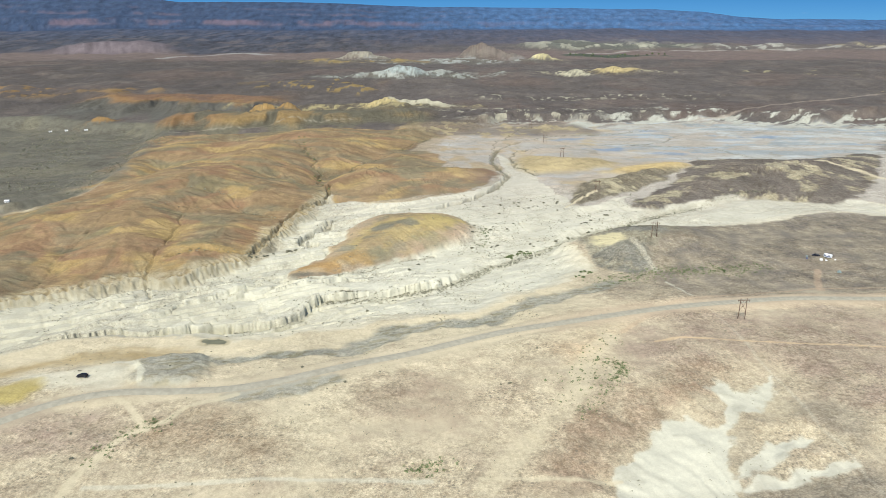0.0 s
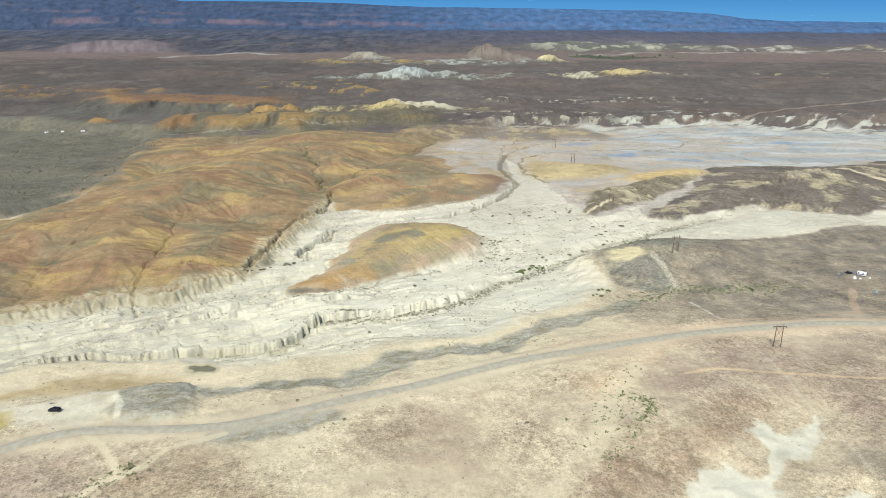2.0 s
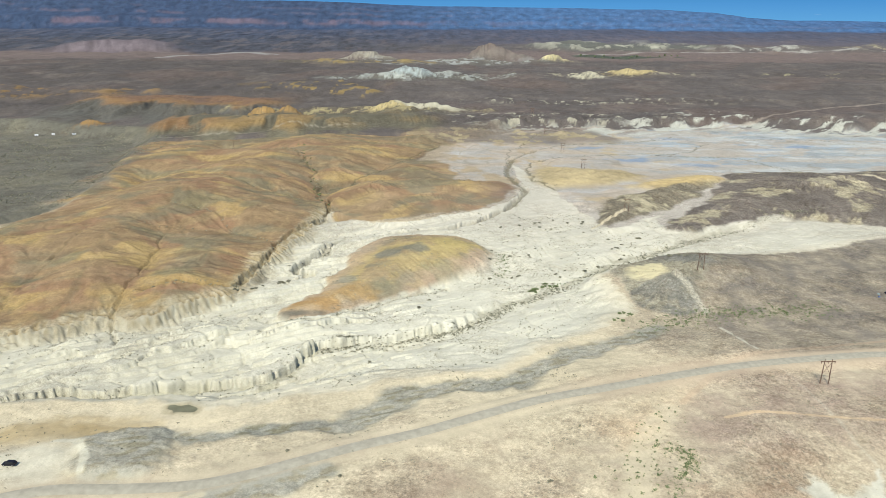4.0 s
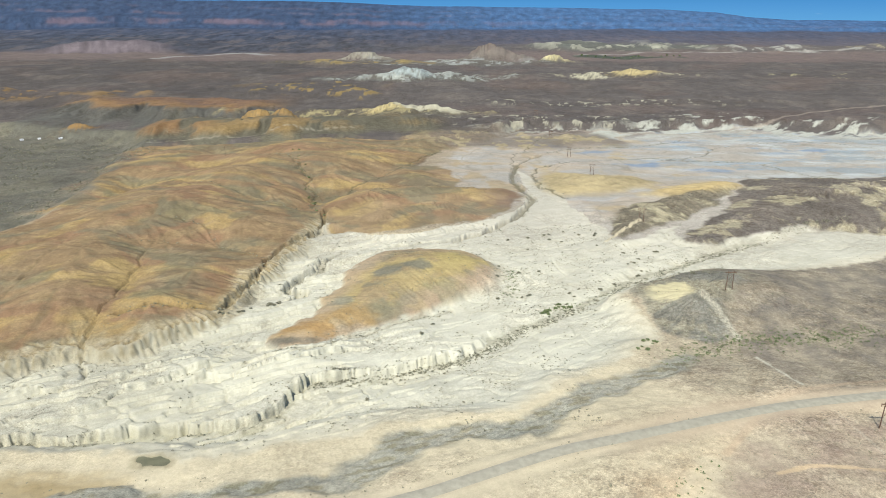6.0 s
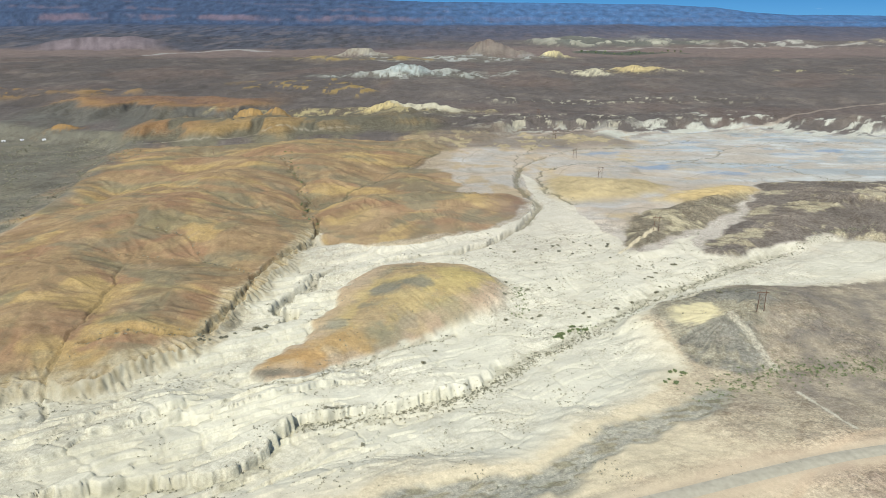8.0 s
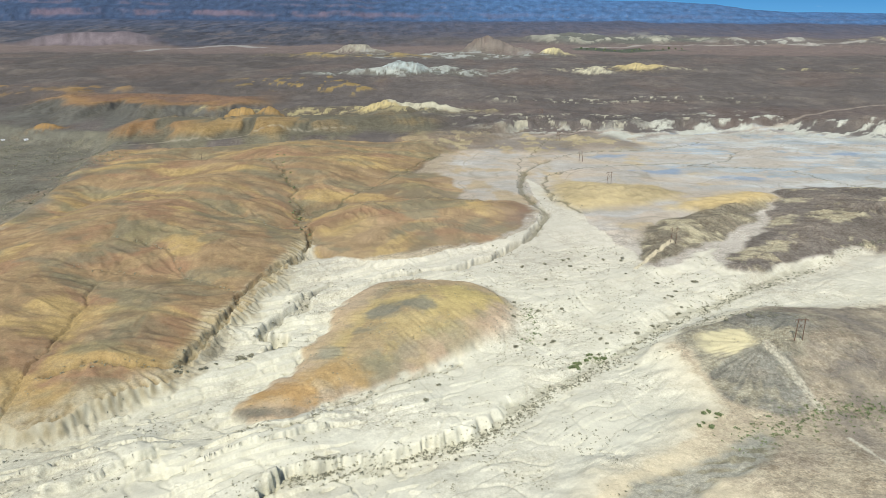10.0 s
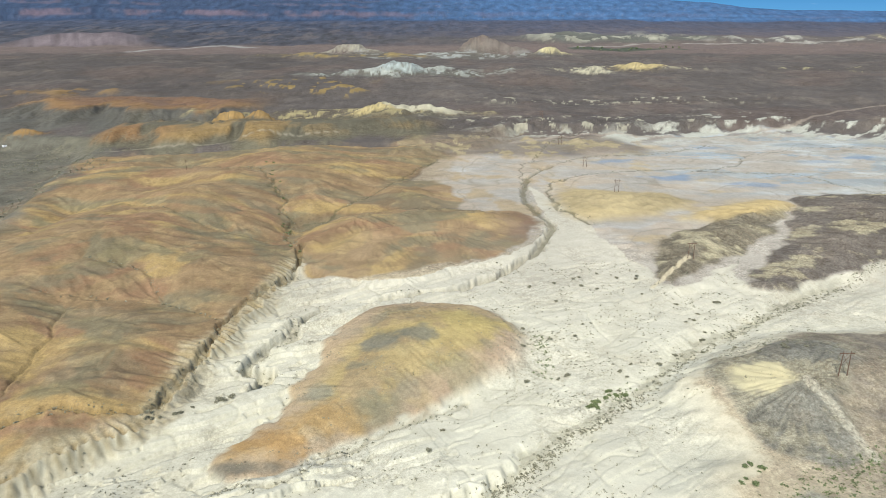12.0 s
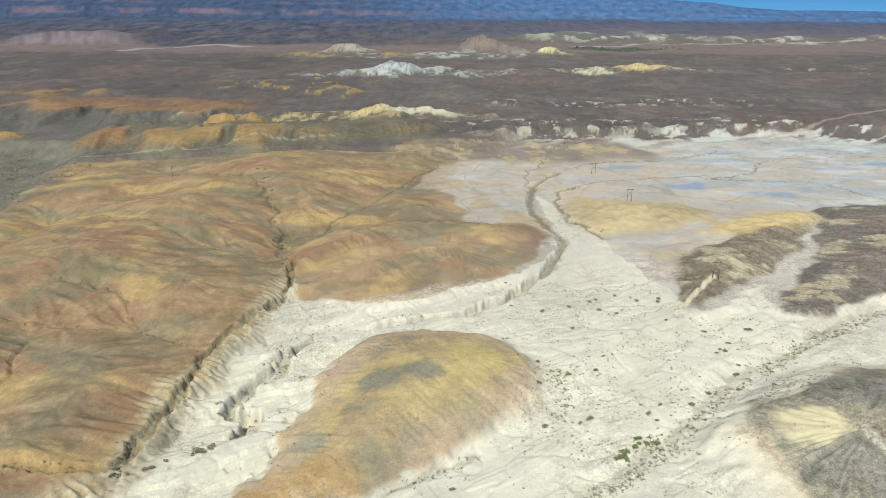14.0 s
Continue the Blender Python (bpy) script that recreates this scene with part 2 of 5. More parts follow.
def zone(x, y, points, reach):
    """How far inside an outline a place lies (outside: negative), up to reach."""
    p = curved(points, 3, True)
    d = line_field(x, y, p, reach, True)[0]
    return np.where(inside(x, y, p), d, -d)


def paint(r, g, b):
    """Base colour from a sunlit look, 0 to 255; far looks include haze."""
    c = np.array([r, g, b]) / 255
    c = np.where(c < 0.04, c / 12.92, ((c + 0.055) / 1.055) ** 2.4)
    return (c / np.array([1.62, 1.57, 1.60])).astype(np.float32)


def mix(col, amount, pigment):
    a = np.clip(amount, 0, 1)[..., None].astype(np.float32)
    return col + (pigment - col) * a


def fill(shape, pigment):
    return np.zeros(shape + (3,), np.float32) + pigment


SAND, PALE, TAN, BROWN = paint(238, 222, 187), paint(236, 229, 204), paint(229, 212, 179), paint(192, 172, 148)
GREY, PLATEAU, WHITE, LILAC = paint(138, 129, 117), paint(115, 107, 101), paint(234, 228, 205), paint(202, 196, 186)
OCHRE = paint(168, 144, 106)
BLUE, SLATE, PINK = paint(172, 188, 196), paint(148, 144, 120), paint(210, 194, 174)

# Single domes farther out: x, y, half-widths, height, pigment
DOMES = [
    (-84, 1250, 30, 22, 17, paint(214, 194, 140)), (-20, 1262, 60, 20, 11, paint(216, 208, 180)), (-62, 1800, 52, 44, 24, paint(186, 194, 188)),
    (-284, 1190, 26, 24, 22, paint(184, 150, 98)), (-233, 1165, 24, 22, 15, paint(180, 146, 96)),
    (-252, 2680, 90, 60, 36, paint(196, 192, 168)), (195, 2680, 80, 80, 66, paint(142, 138, 124)),
    (290, 2660, 80, 60, 32, paint(146, 144, 132)), (410, 2480, 42, 36, 26, paint(230, 216, 164)), (385, 1810, 40, 30, 16, paint(214, 206, 176)),
    (510, 1880, 60, 34, 15, paint(214, 194, 142)), (-528, 1112, 18, 12, 9, paint(176, 140, 92)),
]
# Broken badlands: x, y, half-widths, size of a knoll, height, bright colour, dull colour, share of bright
BADLANDS = [
    (-120, 1265, 240, 80, 44, 15, paint(206, 190, 142), paint(128, 118, 100), 0.1), 
    (-30, 1810, 250, 110, 60, 24, paint(204, 206, 194), paint(132, 128, 116), 0.05), (-260, 1600, 190, 140, 90, 12, paint(184, 156, 100), PLATEAU, 0.25),
    (60, 2480, 420, 260, 110, 26, paint(200, 202, 192), paint(140, 134, 122), 0.05), (-250, 2380, 300, 130, 140, 14, paint(184, 160, 108), paint(134, 124, 108), 0.1),
    (880, 3460, 560, 260, 190, 66, paint(198, 194, 172), paint(120, 122, 112), 0.12), (1650, 3300, 460, 150, 170, 40, paint(200, 196, 182), paint(126, 118, 112), 0.15),
    (2400, 3500, 600, 200, 170, 40, paint(196, 184, 152), paint(126, 118, 114), 0.2), (350, 1400, 330, 40, 40, 7, paint(212, 204, 178), PLATEAU, 0.22),
    (450, 1880, 280, 60, 70, 9, paint(206, 196, 164), PLATEAU, 0.2), (1100, 1420, 240, 90, 60, 12, paint(210, 196, 154), PLATEAU, 0.3), (1050, 1900, 220, 70, 70, 12, paint(206, 194, 152), PLATEAU, 0.3),
    (-1000, 1500, 460, 110, 120, 22, paint(178, 144, 96), paint(118, 108, 100), 0.1),
    (170, 1180, 260, 60, 44, 6, paint(214, 206, 180), PLATEAU, 0.3),
    (120, 1050, 170, 90, 70, 5, paint(204, 186, 146), paint(150, 136, 120), 0.1),
]


def skyline(x):
    return np.interp(x, [-4000, -1950, -1750, -1250, -900, -500, 0, 900, 1500, 1900, 2150, 2500, 4000], [345, 334, 308, 306, 304, 290, 275, 270, 262, 244, 214, 196, 186]).astype(np.float32)


def flow_level(x, y):
    return -3.5 - 8.5 * (1 - step(380, 820, y))


def drains(x, y, size, seed):
    """Thin branching lines, 1 on the line."""
    p = x + 0.3 * size * perlin(x / size * 1.7, y / size * 1.7, seed + 7)
    q = y + 0.3 * size * perlin(x / size * 1.7, y / size * 1.7, seed + 8)
    return np.exp(-((np.abs(perlin(p / size, q / size, seed)) * size / 1.6) ** 2))


# Lie of the hills and mounds on a plain grid, from which the rills take their direction
VALES = [(CREEK_L3, 5, 26), (CREEK_L1, 4, 18), (CREEK_L2, 2.5, 14), (VALE3, 3.5, 18), (VALE4, 4.5, 15), (VALE5, 6, 30), (GULLY_N[10:], 6, 26), (TRIB, 5, 24), (CREEK_T, 3, 18)]


def mass(x, y):
    d = zone(x, y, OCHRE_L, 150)
    hump = 2 + 7 * fbm(x, y, 130, 2, 50, 0.4) + 2.2 * np.abs(fbm(x, y, 60, 2, 51, 0.4))
    for points, deep, reach in VALES:
        v = line_field(x, y, curved(points, 3), reach * 2.4)[0]
        hump = hump - deep * np.exp(-np.abs(v / reach) ** 1.5)
    h = 0.085 * np.clip(d, 0, 150) + step(0, 50, d) * hump + (1.2 + 2.8 * (1 - step(-112, -70, x))) * step(0, 13, d)
    for outline, tall, reach in ((ISLAND, 12, 46), (CONE, 8, 34), (GREY3A, 12, 42), (GREY3B, 11, 70), (OCHRE2, 4, 50), (OCHRE2B, 3, 50), (OCHRE3, 6, 40), (OCHRE4, 6, 30)):
        h = h + tall * np.clip(zone(x, y, outline, reach) / reach, 0, 1) ** 0.8
    return h


LIE_X, LIE_Y, LIE_STEP = -480, 340, 3.0
ly, lx = np.meshgrid(np.arange(LIE_Y, 1090, LIE_STEP, dtype=np.float32), np.arange(LIE_X, 620, LIE_STEP, dtype=np.float32), indexing="ij")
LIE = mass(lx, ly)
LIE_DY, LIE_DX = np.gradient(LIE, LIE_STEP)


def lie(x, y):
    """Height of the hills and its slope, read between the places of the grid."""
    u = np.clip((x - LIE_X) / LIE_STEP, 0, LIE.shape[1] - 1.01)
    v = np.clip((y - LIE_Y) / LIE_STEP, 0, LIE.shape[0] - 1.01)
    i, j = u.astype(np.int32), v.astype(np.int32)
    u, v = u - i, v - j
    out = []
    for tab in (LIE, LIE_DX, LIE_DY):
        out.append((tab[j, i] * (1 - u) + tab[j, i + 1] * u) * (1 - v) + (tab[j + 1, i] * (1 - u) + tab[j + 1, i + 1] * u) * v)
    return out


def bluff(x, y, edge, run, spur, seed):
    """A gullied rise towards +y behind an edge: the way up (0 at the foot, 1 on top), and its spurs (0 in the gullies)."""
    ex, ey = np.array(edge, float).T
    w = x + 0.25 * spur * perlin(x / spur, y / spur, seed + 1)
    r = np.abs(perlin(w / spur, y / (5 * spur), seed)) * 1.5 + 0.5 * np.abs(perlin(w / spur * 2.7, y / (2 * spur), seed + 2)) + 0.22 * np.abs(perlin(w / spur * 6, y / spur, seed + 3))
    return (y - np.interp(x, ex, ey)) / run + 0.75 * r - 0.45, r


CAP_EDGE = [(-1000, 1290), (-760, 1250), (-620, 1230), (-553, 1165), (-514, 1175), (-505, 1215), (-427, 1165), (-394, 1175), (-373, 1200), (-330, 1170), (-295, 1225), (-230, 1300), (-160, 1420)]
ROW_EDGE = [(-420, 1046), (-366, 1032), (-331, 1024), (-299, 1024), (-253, 1037), (-210, 1050), (-150, 1072), (-60, 1100), (40, 1130)]


def land(x, y):
    """Ground height, soil colour with painted haze and shade, scrub cover, at arrays of places."""
    shape = x.shape
    near, mid, distant = y.min() < 1150, y.min() < 1300, y.max() > 2300
    wx = x + 5 * fbm(x, y, 42, 3, 1) + 1.4 * perlin(x / 6, y / 6, 4)
    wy = y + 5 * fbm(x, y, 42, 3, 11) + 1.4 * perlin(x / 6, y / 6, 5)
    broad, patch, grain = fbm(x, y, 160, 3, 20), fbm(x, y, 46, 4, 24), fbm(x, y, 7, 3, 28, 0.6)
    bp, bb = patch[..., None], broad[..., None]
    floor = flow_level(x, y)

    # plains
    z = 2.0 * broad + 0.5 * patch + 0.15 * grain
    east = step(40, 150, wx - 0.25 * (y - 300)) * step(340, 440, wy + 0.1 * x)
    col = fill(shape, TAN)
    if near:
        mott = fbm(x * 0.9, y, 16, 5, 31, 0.7)
        col = mix(col, step(0.1, 0.8, fbm(x, y, 60, 4, 33, 0.55)) * 0.5, SAND)
        col = mix(col, step(0.0, 0.7, mott + 0.2 * east) * 0.35, BROWN)
        for outline, pigment, much in ((MAUVE1, paint(188, 167, 146), 0.85), (MAUVE2, paint(188, 164, 137), 0.9), (MAUVE3, paint(190, 169, 148), 0.8), (MAUVE4, paint(192, 170, 140), 0.7), (MAUVE5, paint(196, 174, 148), 0.6), (DUST, SAND, 0.8), (PINKSOIL, paint(238, 208, 168), 0.7)):
            d = zone(wx, wy, outline, 30)
            col = mix(col, step(-9, 9, d + 7 * patch + 2 * grain) * much * (0.8 + 0.4 * mott), pigment * (1 + 0.10 * mott[..., None]))
        col = mix(col, east * (0.75 + 0.3 * mott), GREY * (1 + 0.16 * mott[..., None]))
        col = mix(col, east * step(0.3, 0.8, fbm(x * 0.5, y * 1.4, 50, 4, 36)) * 0.4, paint(178, 160, 136))
        z = z + 0.3 * mott
    scrub = np.clip(0.5 + 0.5 * patch, 0, 1)

    # upland behind
    up = step(880, 1250, wy + 0.12 * np.abs(x - 250))
    z = z + up * (6 + 26 * step(1200, 2000, y)) + up * 6 * fbm(x, y, 260, 5, 40) + up * step(1180, 1350, y) * 4.5 * (0.4 - ridged(x * 0.8, y * 0.7, 130, 4, 41))
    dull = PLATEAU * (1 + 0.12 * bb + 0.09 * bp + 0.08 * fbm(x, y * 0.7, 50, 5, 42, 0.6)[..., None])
    # upland colour up to 16 percent darker towards the far west
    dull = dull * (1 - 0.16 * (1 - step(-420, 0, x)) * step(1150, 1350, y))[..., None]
    dull = mix(dull, step(0.0, 0.6, fbm(x * 0.9, y * 0.7, 200, 5, 44, 0.6)) * 0.3, paint(138, 116, 104))
    dull = mix(dull, step(0.25, 0.6, fbm(x, y * 0.7, 90, 5, 46, 0.6)) * 0.2, paint(166, 152, 138))
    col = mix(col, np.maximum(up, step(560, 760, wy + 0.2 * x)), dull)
    low_east = np.maximum(step(540, 610, wy) * step(30, 110, x), step(575, 605, wy) * step(-125, -100, x))
    spur = step(355, 410, wy) * step(60, 125, x) * (1 - step(540, 610, wy))
    z = z * (1 - spur) + spur * (-7 + 11 * np.exp(-(((x - 168) / 52) ** 2) - ((y - 484) / 40) ** 2) + 0.8 * broad + 0.3 * patch)
    z = z * (1 - low_east * (1 - up)) + low_east * (1 - up) * (floor + 1.2 + 0.4 * patch)

    col = mix(col, low_east * (1 - step(800, 900, wy)) * step(-20, 60, x), paint(212, 202, 186) * (1 + 0.06 * bp))

    # western hills of ochre clay
    clay = fill(shape, OCHRE)
    if mid:
        d = zone(wx, wy, OCHRE_L, 150)
        rim = step(0, 60, -300 - x) * step(480, 600, y)
        hill, base = step(-4 - 26 * rim, 10 + 36 * rim, d + 44 * rim * patch), step(-16, -7, d)
        lh, lsx, lsy = lie(x, y)
        steep = np.clip(np.hypot(lsx, lsy) / 0.13, 0.2, 1.2)
        g1, g2, g3 = gullies(wx, wy, lsx, lsy, 24, 52), gullies(x + 3 * patch, y - 3 * patch, lsx, lsy, 9.5, 53), gullies(x + 1.5 * grain, y, lsx, lsy, 4, 54)
        wear = 0.3 + 0.9 * step(-0.3, 0.4, fbm(x, y, 30, 3, 57))
        g2, g3 = g2 * wear, g3 * wear
        z = z * (1 - base) + base * (floor + 0.8 + lh + step(0, 20, d) * steep * (0.75 * g1 + 0.4 * g2 + 0.14 * g3) + 0.3 * patch)
        wu, wv = x + 16 * perlin(x / 70, y / 70, 55) + 2.5 * g1, y + 16 * perlin(x / 70, y / 70, 56) + 2.5 * g1
        back = step(690, 800, y)
        tone = fbm(wu * (0.8 - 0.45 * back), wv * 1.15, 42, 4, 55, 0.5)
        hollow = fbm(wu * (0.9 - 0.5 * back), wv * 1.2, 48, 4, 60, 0.5) - 0.02 * (lh - 12)
        warm = fbm(wu, wv, 66, 4, 64, 0.5)
        clay = fill(shape, paint(164, 138, 104))
        clay = mix(clay, step(-0.05, 0.4, warm) * 0.75, paint(164, 129, 100))
        clay = mix(clay, step(0.05, 0.45, tone) * 0.72, paint(196, 168, 112))
        clay = mix(clay, step(0.05, 0.4, hollow) * 0.66, paint(130, 127, 104))
        clay = mix(clay, step(0.25, 0.55, fbm(wu * 0.8, wv, 36, 4, 66, 0.5)) * 0.5, paint(176, 150, 116))
        clay = mix(clay, step(0.2, 0.5, fbm(wu * 0.6, wv * 1.3, 26, 4, 67, 0.55)) * 0.45, paint(142, 116, 88))
        clay = mix(clay, step(0.05, 0.5, fbm(x, y, 13, 4, 59, 0.6)) * 0.25, paint(150, 128, 98))
        clay = mix(clay, step(0.2, 0.55, fbm(x, y, 17, 4, 61, 0.6)) * 0.3, paint(198, 172, 126))
        clay = mix(clay, step(0.5, 0.95, -g1 + 0.3 * grain) * 0.3, paint(118, 114, 90))
        clay = clay * (1.06 + 0.05 * g1 + 0.05 * g2 + 0.05 * g3 + 0.06 * grain)[..., None]
        col = mix(col, hill, clay)
        scrub = scrub * (1 - hill) + 0.26 * hill
        gap = np.exp(-(((x - 14) / 60) ** 2) - ((y - 930) / 120) ** 2) * (1 - hill)
        col = mix(col, step(0.25, 0.6, gap) * 0.9, paint(198, 180, 152) * (1 + 0.06 * bp))
        beyond = np.exp(-(((x - 30) / 110) ** 2) - ((y - 1040) / 80) ** 2)
        col = mix(col, step(0.35, 0.75, beyond + 0.35 * fbm(x, y, 46, 4, 58, 0.6)) * 0.85, clay)
        d = zone(wx, wy, VALLEY_L, 60)
        low = step(-25, 12, d)
        z = z * (1 - low) + low * (-10 + 0.4 * patch)
        v = paint(128, 124, 110) * (1 + 0.12 * bp) * (1 + 0.12 * fbm(x * 0.4, y * 1.5, 40, 4, 68)[..., None])
        v = mix(v, step(0.1, 0.5, fbm(x, y, 90, 4, 69, 0.6)) * 0.6, paint(146, 140, 119))
        col = mix(col, step(-45, -20, d) * (1 - hill), v)
        scrub = np.maximum(scrub * (1 - low), low * 1.0)

    # flats of pale silt, with blue-grey bands
    if mid:
        d = zone(wx, wy, FLATS, 90)
        flat = step(-16, 18, d + 22 * patch + 6 * grain)
        z = z * (1 - flat) + flat * (-2.8 + 0.6 * broad + 0.5 * patch)
        flow = fbm(x * 0.45 + 22 * broad, y * 1.1, 46, 5, 70, 0.58)
        c = fill(shape, LILAC)
        c = mix(c, step(-0.3, 0.4, flow) * (1 - 0.6 * step(180, 330, x)), PINK)
        c = mix(c, step(0.15, 0.5, fbm(x, y * 0.8, 70, 5, 76, 0.6)) * (1 - step(60, 200, x)) * 0.7, paint(196, 170, 126))
        c = mix(c, step(0.1, 0.55, fbm(x * 0.4 + 30 * patch, y * 1.1, 56, 5, 74, 0.6) + 0.25 * step(240, 420, x) - 0.1) * 0.8 * step(150, 300, x), BLUE)
        c = mix(c, step(200, 420, x) * step(-0.1, 0.5, -flow) * 0.7, paint(224, 226, 220))
        c = mix(c, step(0.35, 0.7, fbm(x, y, 50, 4, 78)) * step(60, 140, x) * (1 - step(240, 330, x)) * 0.6, paint(216, 190, 140))
        c = mix(c, drains(x, y, 64, 79) * 0.5, paint(150, 140, 120))
        c = mix(c, step(0.05, 0.5, ridged(x * 0.5 + 10 * patch, y, 34, 4, 77)) * 0.3, paint(176, 164, 142))
        for bx, by, much in ((146, 1001, 0.8), (197, 955, 0.8), (238, 872, 1.0), (303, 838, 0.8), (334, 1031, 0.7), (481, 965, 1.0), (424, 943, 0.6)):
            q = np.hypot((x - bx) / 30, (y - by) / 13) + 0.6 * fbm(x, y * 1.6, 22, 3, 178)
            c = mix(c, (1 - step(0.3, 1.1, q)) * much * 0.8, paint(142, 162, 184))
        col = mix(col, flat, c * (1 + 0.05 * grain[..., None]))
        scrub = scrub * (1 - 0.8 * flat)

        # the scarp behind the flats: pale faces between brown spurs
        edge = np.interp(x, [0, 94, 149, 219, 311, 403, 483, 560, 700, 1000], [1120, 1125, 1100, 1112, 1135, 1170, 1160, 1120, 1090, 1070]).astype(np.float32)
        rib = np.abs(perlin((x - 0.4 * (y - 1100)) / 40, y / 260, 82)) * 1.4 + 0.5 * np.abs(perlin((x - 0.4 * (y - 1100)) / 15, y / 120, 83))
        s = y - edge + 60 * (rib - 0.5)
        band = step(-90, -30, y - edge) * (1 - step(70, 130, y - edge)) * step(20, 110, x)
        z = z + step(-70, 110, s) * 4 * step(20, 110, x) * (1 - step(1300, 1800, y)) + band * 1.6 * (rib - 0.4)
        lean = x - 1.1 * (y - 1100)
        tongue = perlin(lean / 34, y / 30, 86) + 0.6 * perlin(lean / 15, y / 16, 87) + 0.35 * perlin(lean / 6, y / 9, 88)
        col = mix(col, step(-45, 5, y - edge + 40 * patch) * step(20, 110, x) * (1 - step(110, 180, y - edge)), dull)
        reach_up = 1 - step(-60, 90, y - edge + 34 * fbm(x, y, 60, 3, 89))
        col = mix(col, band * step(-0.1, 0.12, tongue - 0.6 + 0.75 * reach_up), paint(208, 206, 190) * (1 + 0.05 * grain[..., None]))
        z = z + band * 1.0 * tongue

    if y.max() > 900:
        col = col * (1.02 + 0.11 * up * fbm(x, y * 0.8, 24, 4, 86, 0.7))[..., None]

    # gullied rises of the west: orange caps over grey clay
    if y.max() > 980 and y.min() < 1700:
        d, r = bluff(x, y, CAP_EDGE, 84, 60, 320)
        m = step(-720, -620, x) * (1 - step(-330, -240, x))
        top = step(0, 1, d) * m * (1 - step(1370, 1500, y + 60 * broad))
        z = z + top * (13 + 4 * broad - 1.5 * (1 - step(0, 0.5, r)))
        front = step(-0.9, -0.3, d) * m * (1 - step(1370, 1500, y))
        col = mix(col, front * 0.95, paint(112, 109, 100) * (1 + 0.25 * (r - 0.5) + 0.12 * grain)[..., None])
        cap = step(0.62, 1.0, d + 0.12 * patch) * top
        c = mix(fill(shape, paint(152, 120, 94)), step(0.0, 0.5, fbm(x * 0.8, y, 60, 4, 324, 0.55)) * 0.7, paint(130, 108, 94))
        c = mix(c, (1 - step(1.0, 1.7, d)) * 0.7, paint(176, 138, 92))
        col = mix(col, cap * 0.95, c * (1 + 0.06 * grain[..., None]))
        d, r = bluff(x, y, ROW_EDGE, 58, 58, 330)
        m = step(-440, -390, x) * (1 - step(-20, 40, x))
        fall = 1 - step(1.5, 2.6, d)
        tall = 13 - 6 * step(-220, -120, x)
        z = z + tall * step(0, 1, d) * fall * m
        body = step(-0.5, 0.0, d) * (1 - step(2.4, 3.2, d)) * m
        col = mix(col, body * 0.9, paint(124, 118, 98) * (1 + 0.25 * (r - 0.5) + 0.1 * grain)[..., None])
        c = mix(fill(shape, paint(176, 147, 100)), 1 - step(-360, -290, x), paint(166, 130, 92))
        lit = step(0.5, 1.0, r + 0.25 * step(0.2, 0.8, d) + 0.4 * patch) * (1 - 0.6 * step(-220, -150, x))
        col = mix(col, body * lit * step(0.15, 0.7, d + 0.2 * patch) * (1 - step(1.3, 1.9, d)) * 0.95, c * (1 + 0.08 * grain[..., None]))

    # broken badlands and knolls farther out, brighter on the knobs, darker in the rills
    for k, (cx, cy, rx, ry, size, h, bright, dim, share) in enumerate(BADLANDS):
        box = np.nonzero((np.abs(x - cx) < 1.3 * rx) & (np.abs(y - cy) < 1.3 * ry))
        if not box[0].size:
            continue
        px, py = x[box], y[box]
        q = np.hypot((px - cx) / rx, (py - cy) / ry) + 0.35 * fbm(px, py, size * 1.6, 3, 400 + k)
        m = 1 - step(0.55, 1.0, q)
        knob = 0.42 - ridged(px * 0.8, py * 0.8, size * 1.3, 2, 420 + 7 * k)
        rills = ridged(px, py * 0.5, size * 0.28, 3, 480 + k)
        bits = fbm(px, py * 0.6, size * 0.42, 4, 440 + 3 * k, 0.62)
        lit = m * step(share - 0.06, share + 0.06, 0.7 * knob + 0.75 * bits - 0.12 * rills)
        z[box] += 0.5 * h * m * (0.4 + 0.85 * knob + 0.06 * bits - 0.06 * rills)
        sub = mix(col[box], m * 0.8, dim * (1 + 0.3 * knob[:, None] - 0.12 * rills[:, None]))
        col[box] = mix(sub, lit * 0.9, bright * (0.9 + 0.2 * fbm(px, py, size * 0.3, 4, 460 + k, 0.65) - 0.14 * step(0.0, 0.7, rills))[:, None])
        scrub[box] *= 1 - 0.8 * lit
    for k, (cx, cy, rx, ry, h, pigment) in enumerate(DOMES):
        box = np.nonzero((np.abs(x - cx) < 2.2 * rx) & (np.abs(y - cy) < 2.2 * ry))
        if not box[0].size:
            continue
        px, py = x[box], y[box]
        turn = np.arctan2(py - cy, px - cx)
        q = np.hypot((px - cx + 0.3 * rx * fbm(px, py, rx * 0.8, 3, 90 + k)) / rx, (py - cy) / ry)
        rill = 1 - 2 * np.abs(perlin(turn * 3.1 + 1.6 * perlin(px / rx * 1.5, py / ry * 1.5, 110 + k), q * 1.3 + k, 120 + k))
        body = np.exp(-q * q * 1.5)
        fine = ridged(px, py * 0.6, max(rx * 0.22, 7), 3, 130 + k)
        z[box] += h * body * (0.92 + 0.2 * rill * step(0.1, 0.6, q) - 0.04 * fine)
        a = np.clip(0.6 + 0.7 * rill, 0.1, 1) * step(0.12, 0.45, body + 0.2 * rill)
        col[box] = mix(col[box], a, pigment * (0.95 + 0.2 * rill * step(0.1, 0.5, q) - 0.2 * step(0.0, 0.6, fine))[:, None])
